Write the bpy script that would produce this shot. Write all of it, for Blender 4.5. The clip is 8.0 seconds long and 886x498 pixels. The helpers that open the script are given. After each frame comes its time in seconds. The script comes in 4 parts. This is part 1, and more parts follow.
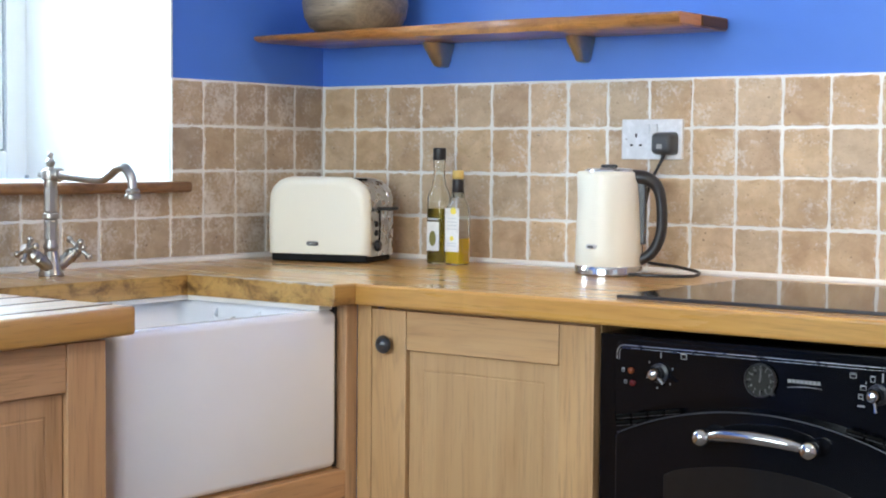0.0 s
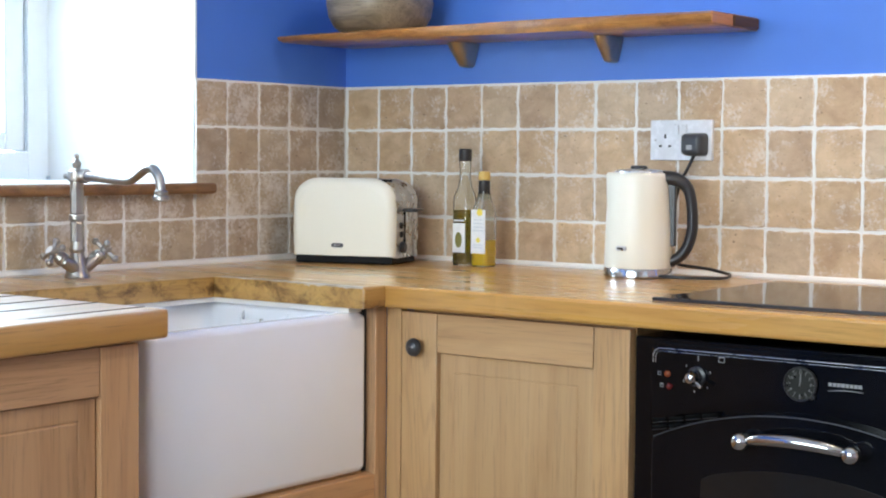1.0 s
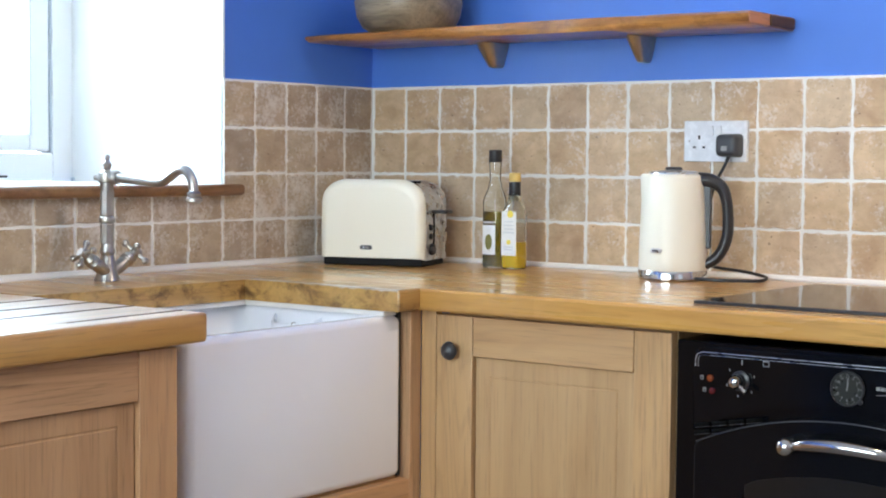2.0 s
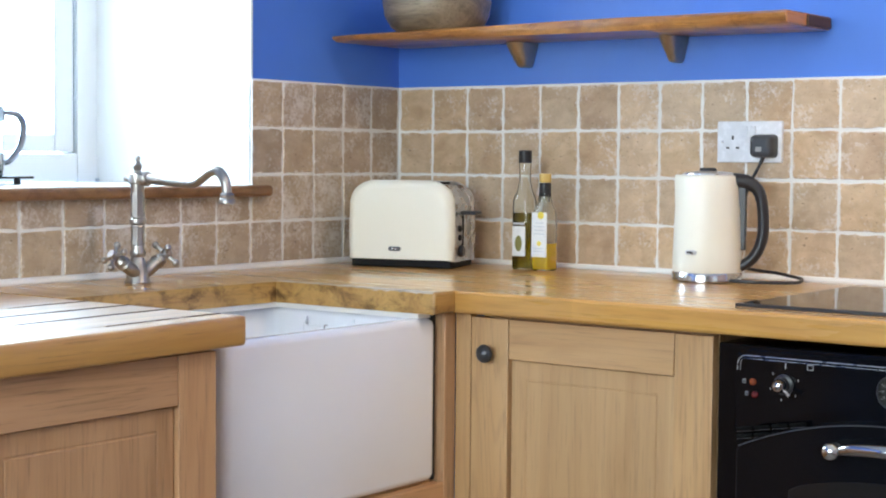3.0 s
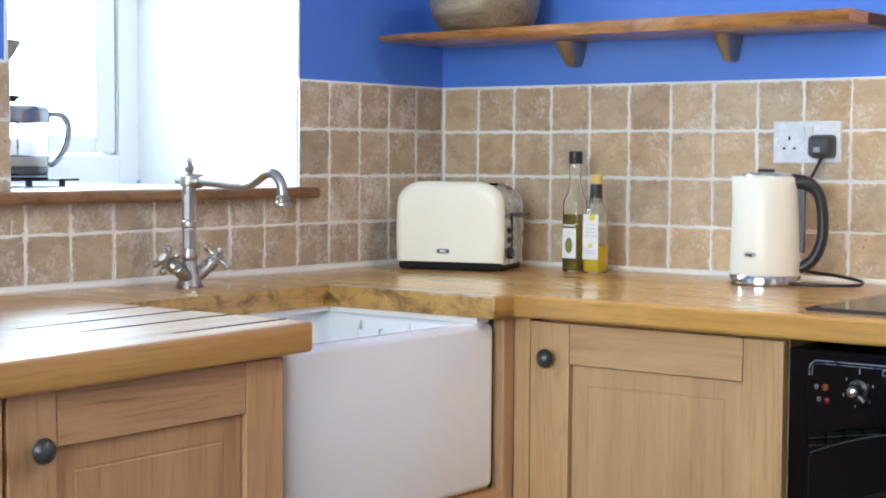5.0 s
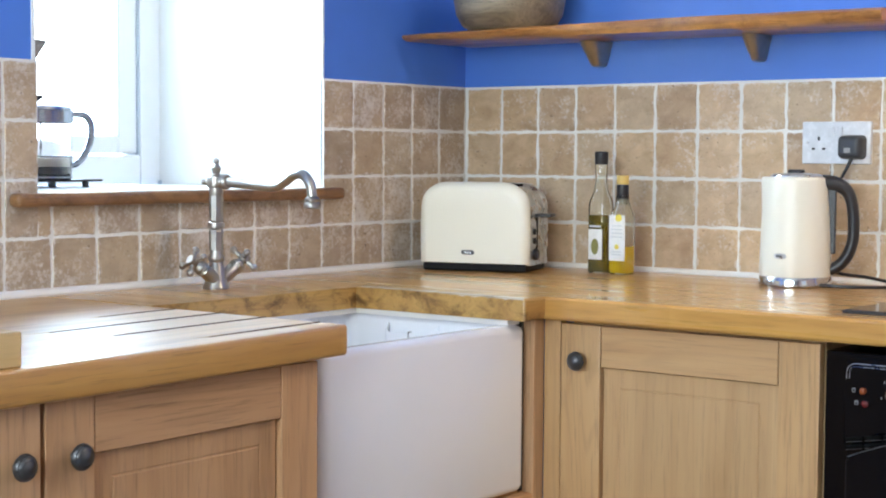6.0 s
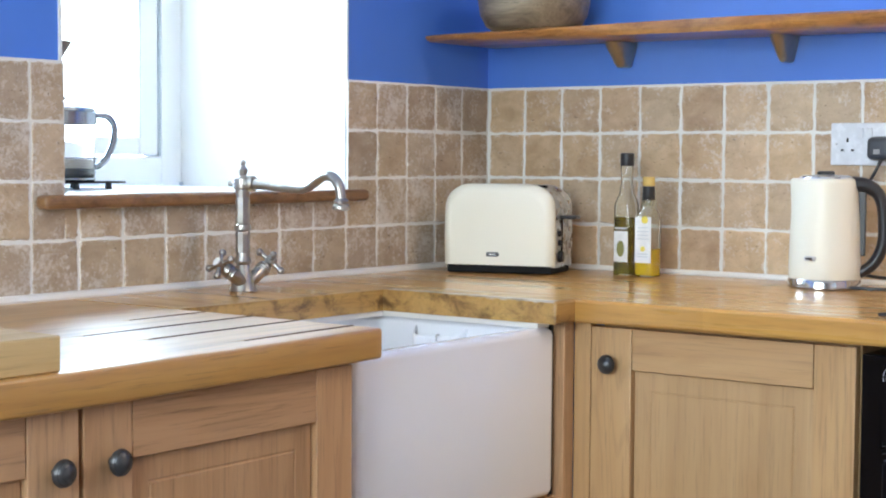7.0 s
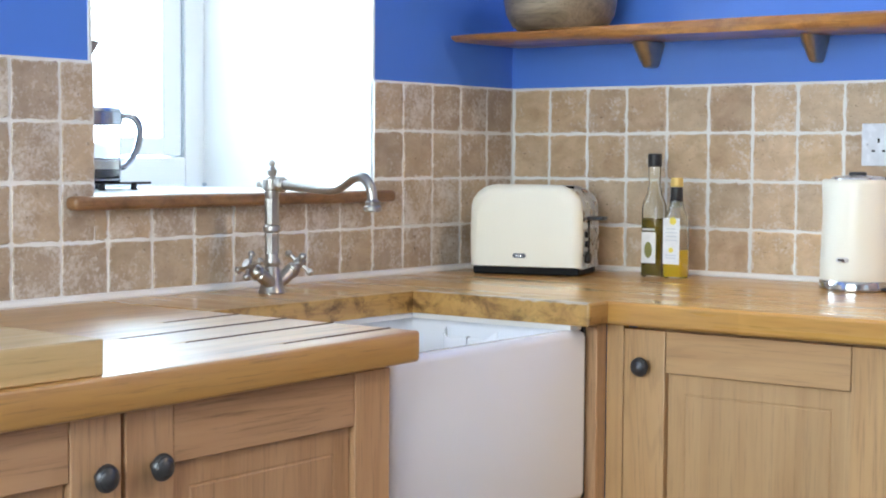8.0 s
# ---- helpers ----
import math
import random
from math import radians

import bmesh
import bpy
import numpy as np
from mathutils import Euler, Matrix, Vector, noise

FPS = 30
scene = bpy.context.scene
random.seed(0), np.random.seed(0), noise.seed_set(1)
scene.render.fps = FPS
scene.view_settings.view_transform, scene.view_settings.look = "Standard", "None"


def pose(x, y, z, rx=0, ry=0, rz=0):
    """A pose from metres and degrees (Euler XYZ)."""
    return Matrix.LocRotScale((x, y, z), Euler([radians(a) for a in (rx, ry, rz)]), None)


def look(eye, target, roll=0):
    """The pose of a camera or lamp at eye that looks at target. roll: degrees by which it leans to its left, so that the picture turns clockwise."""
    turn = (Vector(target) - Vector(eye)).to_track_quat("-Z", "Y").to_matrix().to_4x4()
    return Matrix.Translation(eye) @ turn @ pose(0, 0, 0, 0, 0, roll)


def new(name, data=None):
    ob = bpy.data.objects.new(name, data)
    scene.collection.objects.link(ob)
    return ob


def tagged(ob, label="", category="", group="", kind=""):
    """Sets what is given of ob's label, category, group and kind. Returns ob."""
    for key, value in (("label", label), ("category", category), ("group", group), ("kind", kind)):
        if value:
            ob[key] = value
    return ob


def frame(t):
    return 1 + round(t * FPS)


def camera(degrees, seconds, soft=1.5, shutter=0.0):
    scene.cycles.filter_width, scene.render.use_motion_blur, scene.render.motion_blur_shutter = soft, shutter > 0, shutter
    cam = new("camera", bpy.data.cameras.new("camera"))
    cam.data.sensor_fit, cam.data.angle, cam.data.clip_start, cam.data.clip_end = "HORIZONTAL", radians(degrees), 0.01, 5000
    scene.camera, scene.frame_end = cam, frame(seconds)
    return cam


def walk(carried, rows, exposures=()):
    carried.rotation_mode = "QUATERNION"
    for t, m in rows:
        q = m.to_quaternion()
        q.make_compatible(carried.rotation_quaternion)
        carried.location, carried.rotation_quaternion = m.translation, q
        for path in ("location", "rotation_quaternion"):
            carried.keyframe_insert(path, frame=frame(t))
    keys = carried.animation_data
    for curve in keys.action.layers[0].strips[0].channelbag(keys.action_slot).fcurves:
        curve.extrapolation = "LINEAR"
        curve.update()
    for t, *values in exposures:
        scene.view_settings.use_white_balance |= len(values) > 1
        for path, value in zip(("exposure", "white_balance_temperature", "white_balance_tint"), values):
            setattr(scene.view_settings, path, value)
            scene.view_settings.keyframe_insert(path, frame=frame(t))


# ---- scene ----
cam = camera(31.3, 8.0, soft=2.0)
PATH = [
    (0, (2.622, -2.981, 1.138), (1.421, -1.386, 1.023), 0.5),
    (0.5, (2.59, -2.987, 1.14), (1.389, -1.391, 1.024), 0.5),
    (1, (2.56, -2.992, 1.138), (1.358, -1.398, 1.024), 0.5),
    (1.5, (2.525, -2.997, 1.138), (1.322, -1.403, 1.025), 0.5),
    (3, (2.418, -3.017, 1.141), (1.214, -1.424, 1.027), 0.5),
    (3.5, (2.39, -3.022, 1.142), (1.186, -1.429, 1.028), 0.4),
    (4, (2.36, -3.026, 1.145), (1.154, -1.435, 1.029), 0.4),
    (4.5, (2.333, -3.033, 1.144), (1.127, -1.441, 1.029), 0.4),
    (6, (2.247, -3.052, 1.15), (1.041, -1.461, 1.032), 0.4),
    (6.5, (2.22, -3.058, 1.147), (1.013, -1.468, 1.032), 0.4),
    (7, (2.192, -3.065, 1.151), (0.985, -1.474, 1.034), 0.4),
    (7.5, (2.164, -3.072, 1.152), (0.956, -1.482, 1.034), 0.4),
    (8, (2.135, -3.08, 1.152), (0.927, -1.49, 1.035), 0.4),
]
walk(cam, [(t, look(eye, target, roll)) for t, eye, target, roll in PATH])

# ---- world and light ----
world = bpy.data.worlds.new("sky")
scene.world = world
world.use_nodes = True
wn = world.node_tree
sky = wn.nodes.new("ShaderNodeTexSky")
sky.sky_type = "NISHITA"
sky.sun_disc = False
sky.sun_elevation, sky.sun_rotation = radians(42), radians(27)
wn.links.new(sky.outputs[0], wn.nodes["Background"].inputs[0])
wn.nodes["Background"].inputs[1].default_value = 0.12

sun = new("sun", bpy.data.lights.new("sun", "SUN"))
sun.data.energy, sun.data.angle, sun.data.color = 1.0, radians(12), (1.0, 0.96, 0.9)
sun.matrix_world = look((3, 6, 6), (0, 0, 1))


def window_lamp(name, eye, target, w, h, watts, colour):
    lamp = new(name, bpy.data.lights.new(name, "AREA"))
    lamp.data.shape, lamp.data.size, lamp.data.size_y = "RECTANGLE", w, h
    lamp.data.energy, lamp.data.color = watts, colour
    lamp.matrix_world = look(eye, target)
    return lamp


# daylight in the openings over the sink and behind the walk; fill in an added one beside it
window_lamp("window_daylight", (-0.56, -0.9, 1.6), (1.0, -0.9, 1.5), 0.7, 1.0, 15, (0.70, 0.85, 1.0))
window_lamp("patio_daylight", (1.45, -4.24, 1.58), (1.45, 0, 1.5), 1.9, 1.14, 83, (0.81, 0.945, 1.0))
window_lamp("east_daylight", (3.77, -2.2, 1.5), (0, -2.0, 1.3), 1.1, 1.1, 2, (0.93, 0.97, 1.0))


# ---- materials ----
def nodes_of(name, rough=0.5, metal=0.0):
    m = bpy.data.materials.new(name)
    m.use_nodes = True
    nt = m.node_tree
    b = nt.nodes["Principled BSDF"]
    b.inputs["Roughness"].default_value = rough
    b.inputs["Metallic"].default_value = metal
    return m, nt, b


def coords(nt, scale=(1, 1, 1), random_shift=True):
    tc = nt.nodes.new("ShaderNodeTexCoord")
    mp = nt.nodes.new("ShaderNodeMapping")
    mp.inputs["Scale"].default_value = scale
    nt.links.new(tc.outputs["Object"], mp.inputs["Vector"])
    if random_shift:
        info = nt.nodes.new("ShaderNodeObjectInfo")
        mul = nt.nodes.new("ShaderNodeMath")
        mul.operation = "MULTIPLY"
        mul.inputs[1].default_value = 37.0
        nt.links.new(info.outputs["Random"], mul.inputs[0])
        nt.links.new(mul.outputs[0], mp.inputs["Location"])
    return mp.outputs[0]


def noise_tex(nt, vec, scale, detail=4.0, rough=0.55, distort=0.0):
    n = nt.nodes.new("ShaderNodeTexNoise")
    n.inputs["Scale"].default_value = scale
    n.inputs["Detail"].default_value = detail
    n.inputs["Roughness"].default_value = rough
    n.inputs["Distortion"].default_value = distort
    nt.links.new(vec, n.inputs["Vector"])
    return n.outputs[0]


def ramp(nt, fac, stops):
    r = nt.nodes.new("ShaderNodeValToRGB")
    while len(r.color_ramp.elements) < len(stops):
        r.color_ramp.elements.new(0.5)
    for e, (p, c) in zip(r.color_ramp.elements, stops):
        e.position = p
        e.color = (*c, 1) if len(c) == 3 else c
    nt.links.new(fac, r.inputs[0])
    return r.outputs[0]


def grey(v):
    return (v, v, v)


def mix(nt, fac, a, b, mode="MIX"):
    m = nt.nodes.new("ShaderNodeMix")
    m.data_type, m.blend_type = "RGBA", mode
    for value, socket in ((fac, m.inputs[0]), (a, m.inputs[6]), (b, m.inputs[7])):
        if isinstance(value, (int, float)):
            socket.default_value = value
        elif isinstance(value, tuple):
            socket.default_value = (*value, 1)
        else:
            nt.links.new(value, socket)
    return m.outputs[2]


def bump(nt, b, height, strength, distance):
    n = nt.nodes.new("ShaderNodeBump")
    n.inputs["Strength"].default_value = strength
    n.inputs["Distance"].default_value = distance
    nt.links.new(height, n.inputs["Height"])
    nt.links.new(n.outputs[0], b.inputs["Normal"])


def painted(name, colour, rough=0.5, amount=0.06, bump_strength=0.15, bump_scale=180, coat=0.0):
    m, nt, b = nodes_of(name, rough)
    v = coords(nt)
    n = noise_tex(nt, v, 2.5, 5)
    dark = tuple(c * (1 - amount * 2) for c in colour)
    light = tuple(min(1, c * (1 + amount)) for c in colour)
    nt.links.new(ramp(nt, n, [(0.3, dark), (0.7, light)]), b.inputs["Base Color"])
    fine = noise_tex(nt, v, bump_scale, 3)
    bump(nt, b, fine, bump_strength, 0.002)
    b.inputs["Coat Weight"].default_value = coat
    b.inputs["Coat Roughness"].default_value = 0.12
    return m


def plain(name, colour, rough=0.4, metal=0.0, coat=0.0):
    m, nt, b = nodes_of(name, rough, metal)
    v = coords(nt)
    n = noise_tex(nt, v, 60, 4)
    nt.links.new(ramp(nt, n, [(0.3, tuple(c * 0.92 for c in colour)), (0.7, tuple(min(1, c * 1.05) for c in colour))]), b.inputs["Base Color"])
    nt.links.new(ramp(nt, n, [(0.3, grey(max(0, rough - 0.04))), (0.7, grey(rough + 0.05))]), b.inputs["Roughness"])
    b.inputs["Coat Weight"].default_value = coat
    b.inputs["Coat Roughness"].default_value = 0.05
    return m


def wood(name, light, mid, dark, axis="x", rough=0.42, coat=0.0, stave=0.0, stain=0.0, coat_rough=0.12, grain=0.22, rings_=0.6, pore=0.34):
    """Oak with long grain along one axis; stave sets the width of glued strips."""
    m, nt, b = nodes_of(name, rough)
    long_, cross = 1.8, 24.0
    sc = {"x": (long_, cross, cross), "y": (cross, long_, cross), "z": (cross, cross, long_)}[axis]
    v = coords(nt, sc)
    warp = noise_tex(nt, v, 0.9, 6, 0.6, 0.7)
    fine = noise_tex(nt, coords(nt, tuple(s * (9 if s == cross else 5) for s in sc)), 1.0, 4, 0.65)
    col = ramp(nt, warp, [(0.28, dark), (0.45, mid), (0.72, light)])
    pores = ramp(nt, fine, [(0.33, grey(0.5)), (0.45, grey(1.0))])
    col = mix(nt, pore, col, pores, "MULTIPLY")
    # growth rings: contour lines of a broad field drawn out along the grain
    broad = {"x": (0.55, 7.0, 7.0), "y": (7.0, 0.55, 7.0), "z": (7.0, 7.0, 0.55)}[axis]
    field = noise_tex(nt, coords(nt, broad), 1.0, 2, 0.4, 0.2)
    times = nt.nodes.new("ShaderNodeMath")
    times.operation = "MULTIPLY"
    times.inputs[1].default_value = 150.0
    nt.links.new(field, times.inputs[0])
    wave = nt.nodes.new("ShaderNodeMath")
    wave.operation = "SINE"
    nt.links.new(times.outputs[0], wave.inputs[0])
    lines = ramp(nt, wave.outputs[0], [(0.0, grey(1.0)), (0.55, grey(0.97)), (0.95, grey(0.78))])
    col = mix(nt, rings_, col, mix(nt, fine, lines, (1, 1, 1)), "MULTIPLY")
    if stave:
        base = coords(nt, (1, 1, 1), False)
        sep = nt.nodes.new("ShaderNodeSeparateXYZ")
        nt.links.new(base, sep.inputs[0])
        cell = nt.nodes.new("ShaderNodeCombineXYZ")
        other = {"x": 1, "y": 0, "z": 0}[axis]
        along = {"x": 0, "y": 1, "z": 2}[axis]

        def floor_of(sock, size):
            d = nt.nodes.new("ShaderNodeMath")
            d.operation = "DIVIDE"
            d.inputs[1].default_value = size
            nt.links.new(sock, d.inputs[0])
            f = nt.nodes.new("ShaderNodeMath")
            f.operation = "FLOOR"
            nt.links.new(d.outputs[0], f.inputs[0])
            return f.outputs[0]
        nt.links.new(floor_of(sep.outputs[other], stave), cell.inputs[0])
        nt.links.new(floor_of(sep.outputs[along], stave * 14), cell.inputs[1])
        wn_ = nt.nodes.new("ShaderNodeTexWhiteNoise")
        nt.links.new(cell.outputs[0], wn_.inputs["Vector"])
        col = mix(nt, 0.55, col, ramp(nt, wn_.outputs[0], [(0.0, (0.80, 0.78, 0.74)), (1.0, grey(1.0))]), "MULTIPLY")
    if stain:
        blot = noise_tex(nt, coords(nt, (9, 9, 14)), 1.6, 5, 0.7, 0.4)
        col = mix(nt, stain, col, ramp(nt, blot, [(0.34, (0.16, 0.10, 0.06)), (0.52, grey(1.0))]), "MULTIPLY")
    board = nt.nodes.new("ShaderNodeObjectInfo")
    col = mix(nt, 1.0, col, ramp(nt, board.outputs["Random"], [(0.0, (0.93, 0.90, 0.87)), (0.5, (1.0, 1.0, 1.0)), (1.0, (1.04, 1.0, 0.93))]), "MULTIPLY")
    nt.links.new(col, b.inputs["Base Color"])
    nt.links.new(ramp(nt, warp, [(0.3, grey(rough + 0.08)), (0.7, grey(rough - 0.05))]), b.inputs["Roughness"])
    bump(nt, b, fine, grain, 0.0012)
    b.inputs["Coat Weight"].default_value = coat
    if coat:
        worn = noise_tex(nt, coords(nt, tuple(3 + s * 0.25 for s in sc)), 1.0, 5, 0.65, 0.5)
        nt.links.new(ramp(nt, worn, [(0.3, grey(coat_rough * 0.78)), (0.7, grey(coat_rough * 1.25))]), b.inputs["Coat Roughness"])
    return m


def travertine(name):
    """Tumbled stone: each tile carries its own colour, and in its alpha how much grout haze was left on it."""
    m, nt, b = nodes_of(name, 0.55)
    v = coords(nt)
    info = nt.nodes.new("ShaderNodeObjectInfo")

    def calc(kind, a, b_=None):
        m_ = nt.nodes.new("ShaderNodeMath")
        m_.operation = kind
        for sock, val in zip(m_.inputs, (a, b_)):
            if isinstance(val, (int, float)):
                sock.default_value = val
            elif val is not None:
                nt.links.new(val, sock)
        return m_.outputs[0]
    cloud = noise_tex(nt, v, 20, 6, 0.6, 0.4)
    col = mix(nt, 0.8, info.outputs["Color"], ramp(nt, cloud, [(0.3, (0.72, 0.67, 0.62)), (0.66, grey(1.08))]), "MULTIPLY")
    seams = noise_tex(nt, coords(nt, (14, 34, 14)), 1.0, 5, 0.6, 0.8)
    col = mix(nt, 0.28, col, ramp(nt, seams, [(0.36, (0.72, 0.64, 0.55)), (0.5, grey(1.0)), (0.68, (1.08, 1.06, 1.02))]), "MULTIPLY")
    # grout haze: fine flecks gathered in loose patches
    patch = noise_tex(nt, v, 17, 3, 0.55, 0.3)
    fleck = noise_tex(nt, v, 120, 6, 0.72, 0.2)
    haze = calc("ADD", calc("MULTIPLY", patch, 0.5), calc("ADD", calc("MULTIPLY", fleck, 0.6), calc("MULTIPLY", info.outputs["Alpha"], 0.13)))
    col = mix(nt, ramp(nt, haze, [(0.61, grey(0.0)), (0.76, grey(0.62))]), col, (0.80, 0.76, 0.71))
    # grout wiped over the edges of the tile
    sep = nt.nodes.new("ShaderNodeSeparateXYZ")
    nt.links.new(coords(nt, (1, 1, 1), False), sep.inputs[0])
    edge = calc("MAXIMUM", calc("ABSOLUTE", sep.outputs[0]), calc("ABSOLUTE", sep.outputs[1]))
    ragged = noise_tex(nt, v, 75, 5, 0.7)
    edge = calc("ADD", calc("MULTIPLY", edge, 12.0), calc("MULTIPLY", ragged, 0.55))
    col = mix(nt, ramp(nt, edge, [(0.83, grey(0.0)), (0.92, grey(0.7))]), col, (0.82, 0.79, 0.75))
    pits = noise_tex(nt, v, 200, 3, 0.5)
    pitmask = ramp(nt, pits, [(0.29, grey(0.0)), (0.36, grey(1.0))])
    col = mix(nt, 0.5, col, mix(nt, pitmask, (0.35, 0.28, 0.22), (1, 1, 1)), "MULTIPLY")
    holes = ramp(nt, noise_tex(nt, coords(nt, (1.0, 1.7, 1.0)), 85, 2, 0.4), [(0.235, grey(0.0)), (0.275, grey(1.0))])
    col = mix(nt, 0.75, col, mix(nt, holes, (0.22, 0.15, 0.10), (1, 1, 1)), "MULTIPLY")
    nt.links.new(col, b.inputs["Base Color"])
    nt.links.new(ramp(nt, cloud, [(0.3, grey(0.42)), (0.7, grey(0.62))]), b.inputs["Roughness"])
    h = mix(nt, 0.5, mix(nt, 1.0, pitmask, holes, "MULTIPLY"), mix(nt, 0.5, cloud, fleck))
    bump(nt, b, h, 0.7, 0.0018)
    return m


def glassy(name, colour, rough=0.0, ior=1.45):
    m, nt, b = nodes_of(name, rough)
    b.inputs["Base Color"].default_value = (*colour, 1)
    b.inputs["Transmission Weight"].default_value = 1.0
    b.inputs["IOR"].default_value = ior
    return m


def glow(name, colour, strength):
    m = bpy.data.materials.new(name)
    m.use_nodes = True
    nt = m.node_tree
    nt.nodes.clear()
    out = nt.nodes.new("ShaderNodeOutputMaterial")
    em = nt.nodes.new("ShaderNodeEmission")
    tc = nt.nodes.new("ShaderNodeTexCoord")
    n = noise_tex(nt, tc.outputs["Object"], 0.35, 3)
    nt.links.new(ramp(nt, n, [(0.35, tuple(c * 0.8 for c in colour)), (0.6, colour)]), em.inputs[0])
    em.inputs[1].default_value = strength
    nt.links.new(em.outputs[0], out.inputs[0])
    return m


BLUE = painted("blue_emulsion", (0.085, 0.218, 0.70), 0.30, 0.03, 0.10)
WHITE_WALL = painted("white_emulsion", (0.82, 0.82, 0.80), 0.6, 0.02)
CEILING = painted("ceiling_paint", (0.85, 0.85, 0.83), 0.75, 0.02)
UPVC = painted("white_upvc", (0.88, 0.90, 0.91), 0.28, 0.01, 0.02)
GASKET = plain("grey_gasket", (0.48, 0.54, 0.60), 0.6)
TRAVERTINE = travertine("tumbled_travertine")
GROUT = painted("pale_grout", (0.84, 0.83, 0.80), 0.85, 0.08, 0.6, 260)
CAULK = painted("white_caulk", (0.85, 0.82, 0.78), 0.5, 0.06, 0.3, 60)
OAK_TOP_X = wood("oiled_oak_back", (0.64, 0.365, 0.105), (0.55, 0.285, 0.074), (0.40, 0.18, 0.044), "x", 0.27, 0.6, 0.045, grain=0.08, coat_rough=0.14)
OAK_TOP_Y = wood("oiled_oak_left", (0.60, 0.338, 0.095), (0.51, 0.262, 0.064), (0.34, 0.15, 0.038), "y", 0.40, 1.0, 0.045, 0.0, 0.40, grain=0.07, pore=0.6)
OAK_WORN = wood("water_worn_oak", (0.53, 0.315, 0.095), (0.43, 0.23, 0.065), (0.23, 0.11, 0.038), "y", 0.36, 0.35, 0.0, 0.85)
OAK_V = wood("limed_oak_upright", (0.60, 0.385, 0.198), (0.55, 0.34, 0.165), (0.45, 0.262, 0.118), "z", 0.46, 0.12, rings_=0.9, pore=0.42)
OAK_PANEL = wood("limed_oak_panel", (0.635, 0.412, 0.213), (0.60, 0.378, 0.187), (0.53, 0.318, 0.148), "z", 0.46, 0.12, 0.088, rings_=0.4, pore=0.28)
OAK_X = wood("limed_oak_rail_x", (0.585, 0.374, 0.194), (0.54, 0.332, 0.162), (0.46, 0.268, 0.122), "x", 0.46, 0.12)
# the same limed oak, with the pinker light on +x faces in its colour
PINK_LIT = ((0.565, 0.34, 0.185), (0.505, 0.29, 0.15), (0.405, 0.22, 0.108))
PINK_LIT_V = wood("pink_lit_oak_upright", *PINK_LIT, "z", 0.46, 0.12, rings_=1.0, pore=0.55)
PINK_LIT_PANEL = wood("pink_lit_oak_panel", *PINK_LIT, "z", 0.46, 0.12, 0.088, rings_=0.6, pore=0.45)
PINK_LIT_X = wood("pink_lit_oak_rail", *PINK_LIT, "x", 0.46, 0.12, rings_=1.0, pore=0.6)
OAK_TOP_Y.node_tree.nodes["Principled BSDF"].inputs["Coat IOR"].default_value = 1.65
BLEACHED = wood("bleached_oak", (0.60, 0.54, 0.49), (0.46, 0.40, 0.35), (0.16, 0.11, 0.08), "x", 0.42, 0.3, 0.0, 0.75)
SILL_OAK = wood("sill_oak", (0.31, 0.16, 0.066), (0.23, 0.11, 0.043), (0.10, 0.05, 0.022), "y", 0.4, 0.2, 0.0, 0.45, pore=0.5)
SHELF_WOOD = wood("shelf_wood", (0.54, 0.255, 0.075), (0.34, 0.145, 0.042), (0.10, 0.042, 0.017), "x", 0.32, 0.45, 0.0, 0.5, rings_=1.0, pore=0.65)
END_GRAIN = wood("sawn_end_grain", (0.62, 0.28, 0.085), (0.52, 0.22, 0.062), (0.36, 0.14, 0.04), "y", 0.5)
BARK = wood("dark_bark", (0.14, 0.07, 0.04), (0.08, 0.04, 0.022), (0.03, 0.016, 0.01), "y", 0.7)
BOARD_WOOD = wood("pale_beech", (0.68, 0.49, 0.25), (0.62, 0.43, 0.20), (0.53, 0.34, 0.14), "y", 0.5, 0.05, 0.05)
GREY_WOOD = wood("grey_carved_wood", (0.36, 0.285, 0.19), (0.22, 0.165, 0.105), (0.075, 0.054, 0.036), "x", 0.4, 0.3, rings_=1.0, pore=0.6)
GOBLET = wood("weathered_wood", (0.30, 0.25, 0.22), (0.22, 0.18, 0.16), (0.12, 0.10, 0.09), "z", 0.6)
BRONZE = plain("antique_bronze", (0.44, 0.37, 0.28), 0.32, 1.0)
CERAMIC = painted("white_fireclay", (0.855, 0.86, 0.895), 0.14, 0.015, 0.02, 30, 0.6)
CREAM = painted("cream_enamel", (0.815, 0.785, 0.675), 0.40, 0.01, 0.01, 20, 0.12)
BLACK_PLASTIC = plain("black_plastic", (0.018, 0.018, 0.022), 0.32)
MATT_BLACK = plain("matt_black_plastic", (0.007, 0.007, 0.008), 0.6)
MATT_BLACK.node_tree.nodes["Principled BSDF"].inputs["Specular IOR Level"].default_value = 0.2
GREY_PLASTIC = plain("plug_plastic", (0.05, 0.055, 0.065), 0.35)
BLACK_ENAMEL = painted("black_enamel", (0.0028, 0.0032, 0.0048), 0.13, 0.1, 0.02, 40, 0.0)
BLACK_ENAMEL.node_tree.nodes["Principled BSDF"].inputs["Specular IOR Level"].default_value = 0.22
BLACK_GLASS = plain("black_glass", (0.008, 0.008, 0.009), 0.06, 0.0, 0.0)
BLACK_GLASS.node_tree.nodes["Principled BSDF"].inputs["Specular IOR Level"].default_value = 0.2
OVEN_GLASS = plain("smoked_glass", (0.014, 0.012, 0.0115), 0.06)
OVEN_GLASS.node_tree.nodes["Principled BSDF"].inputs["Specular IOR Level"].default_value = 0.25
CHROME = plain("chrome", (0.50, 0.485, 0.48), 0.13, 1.0)
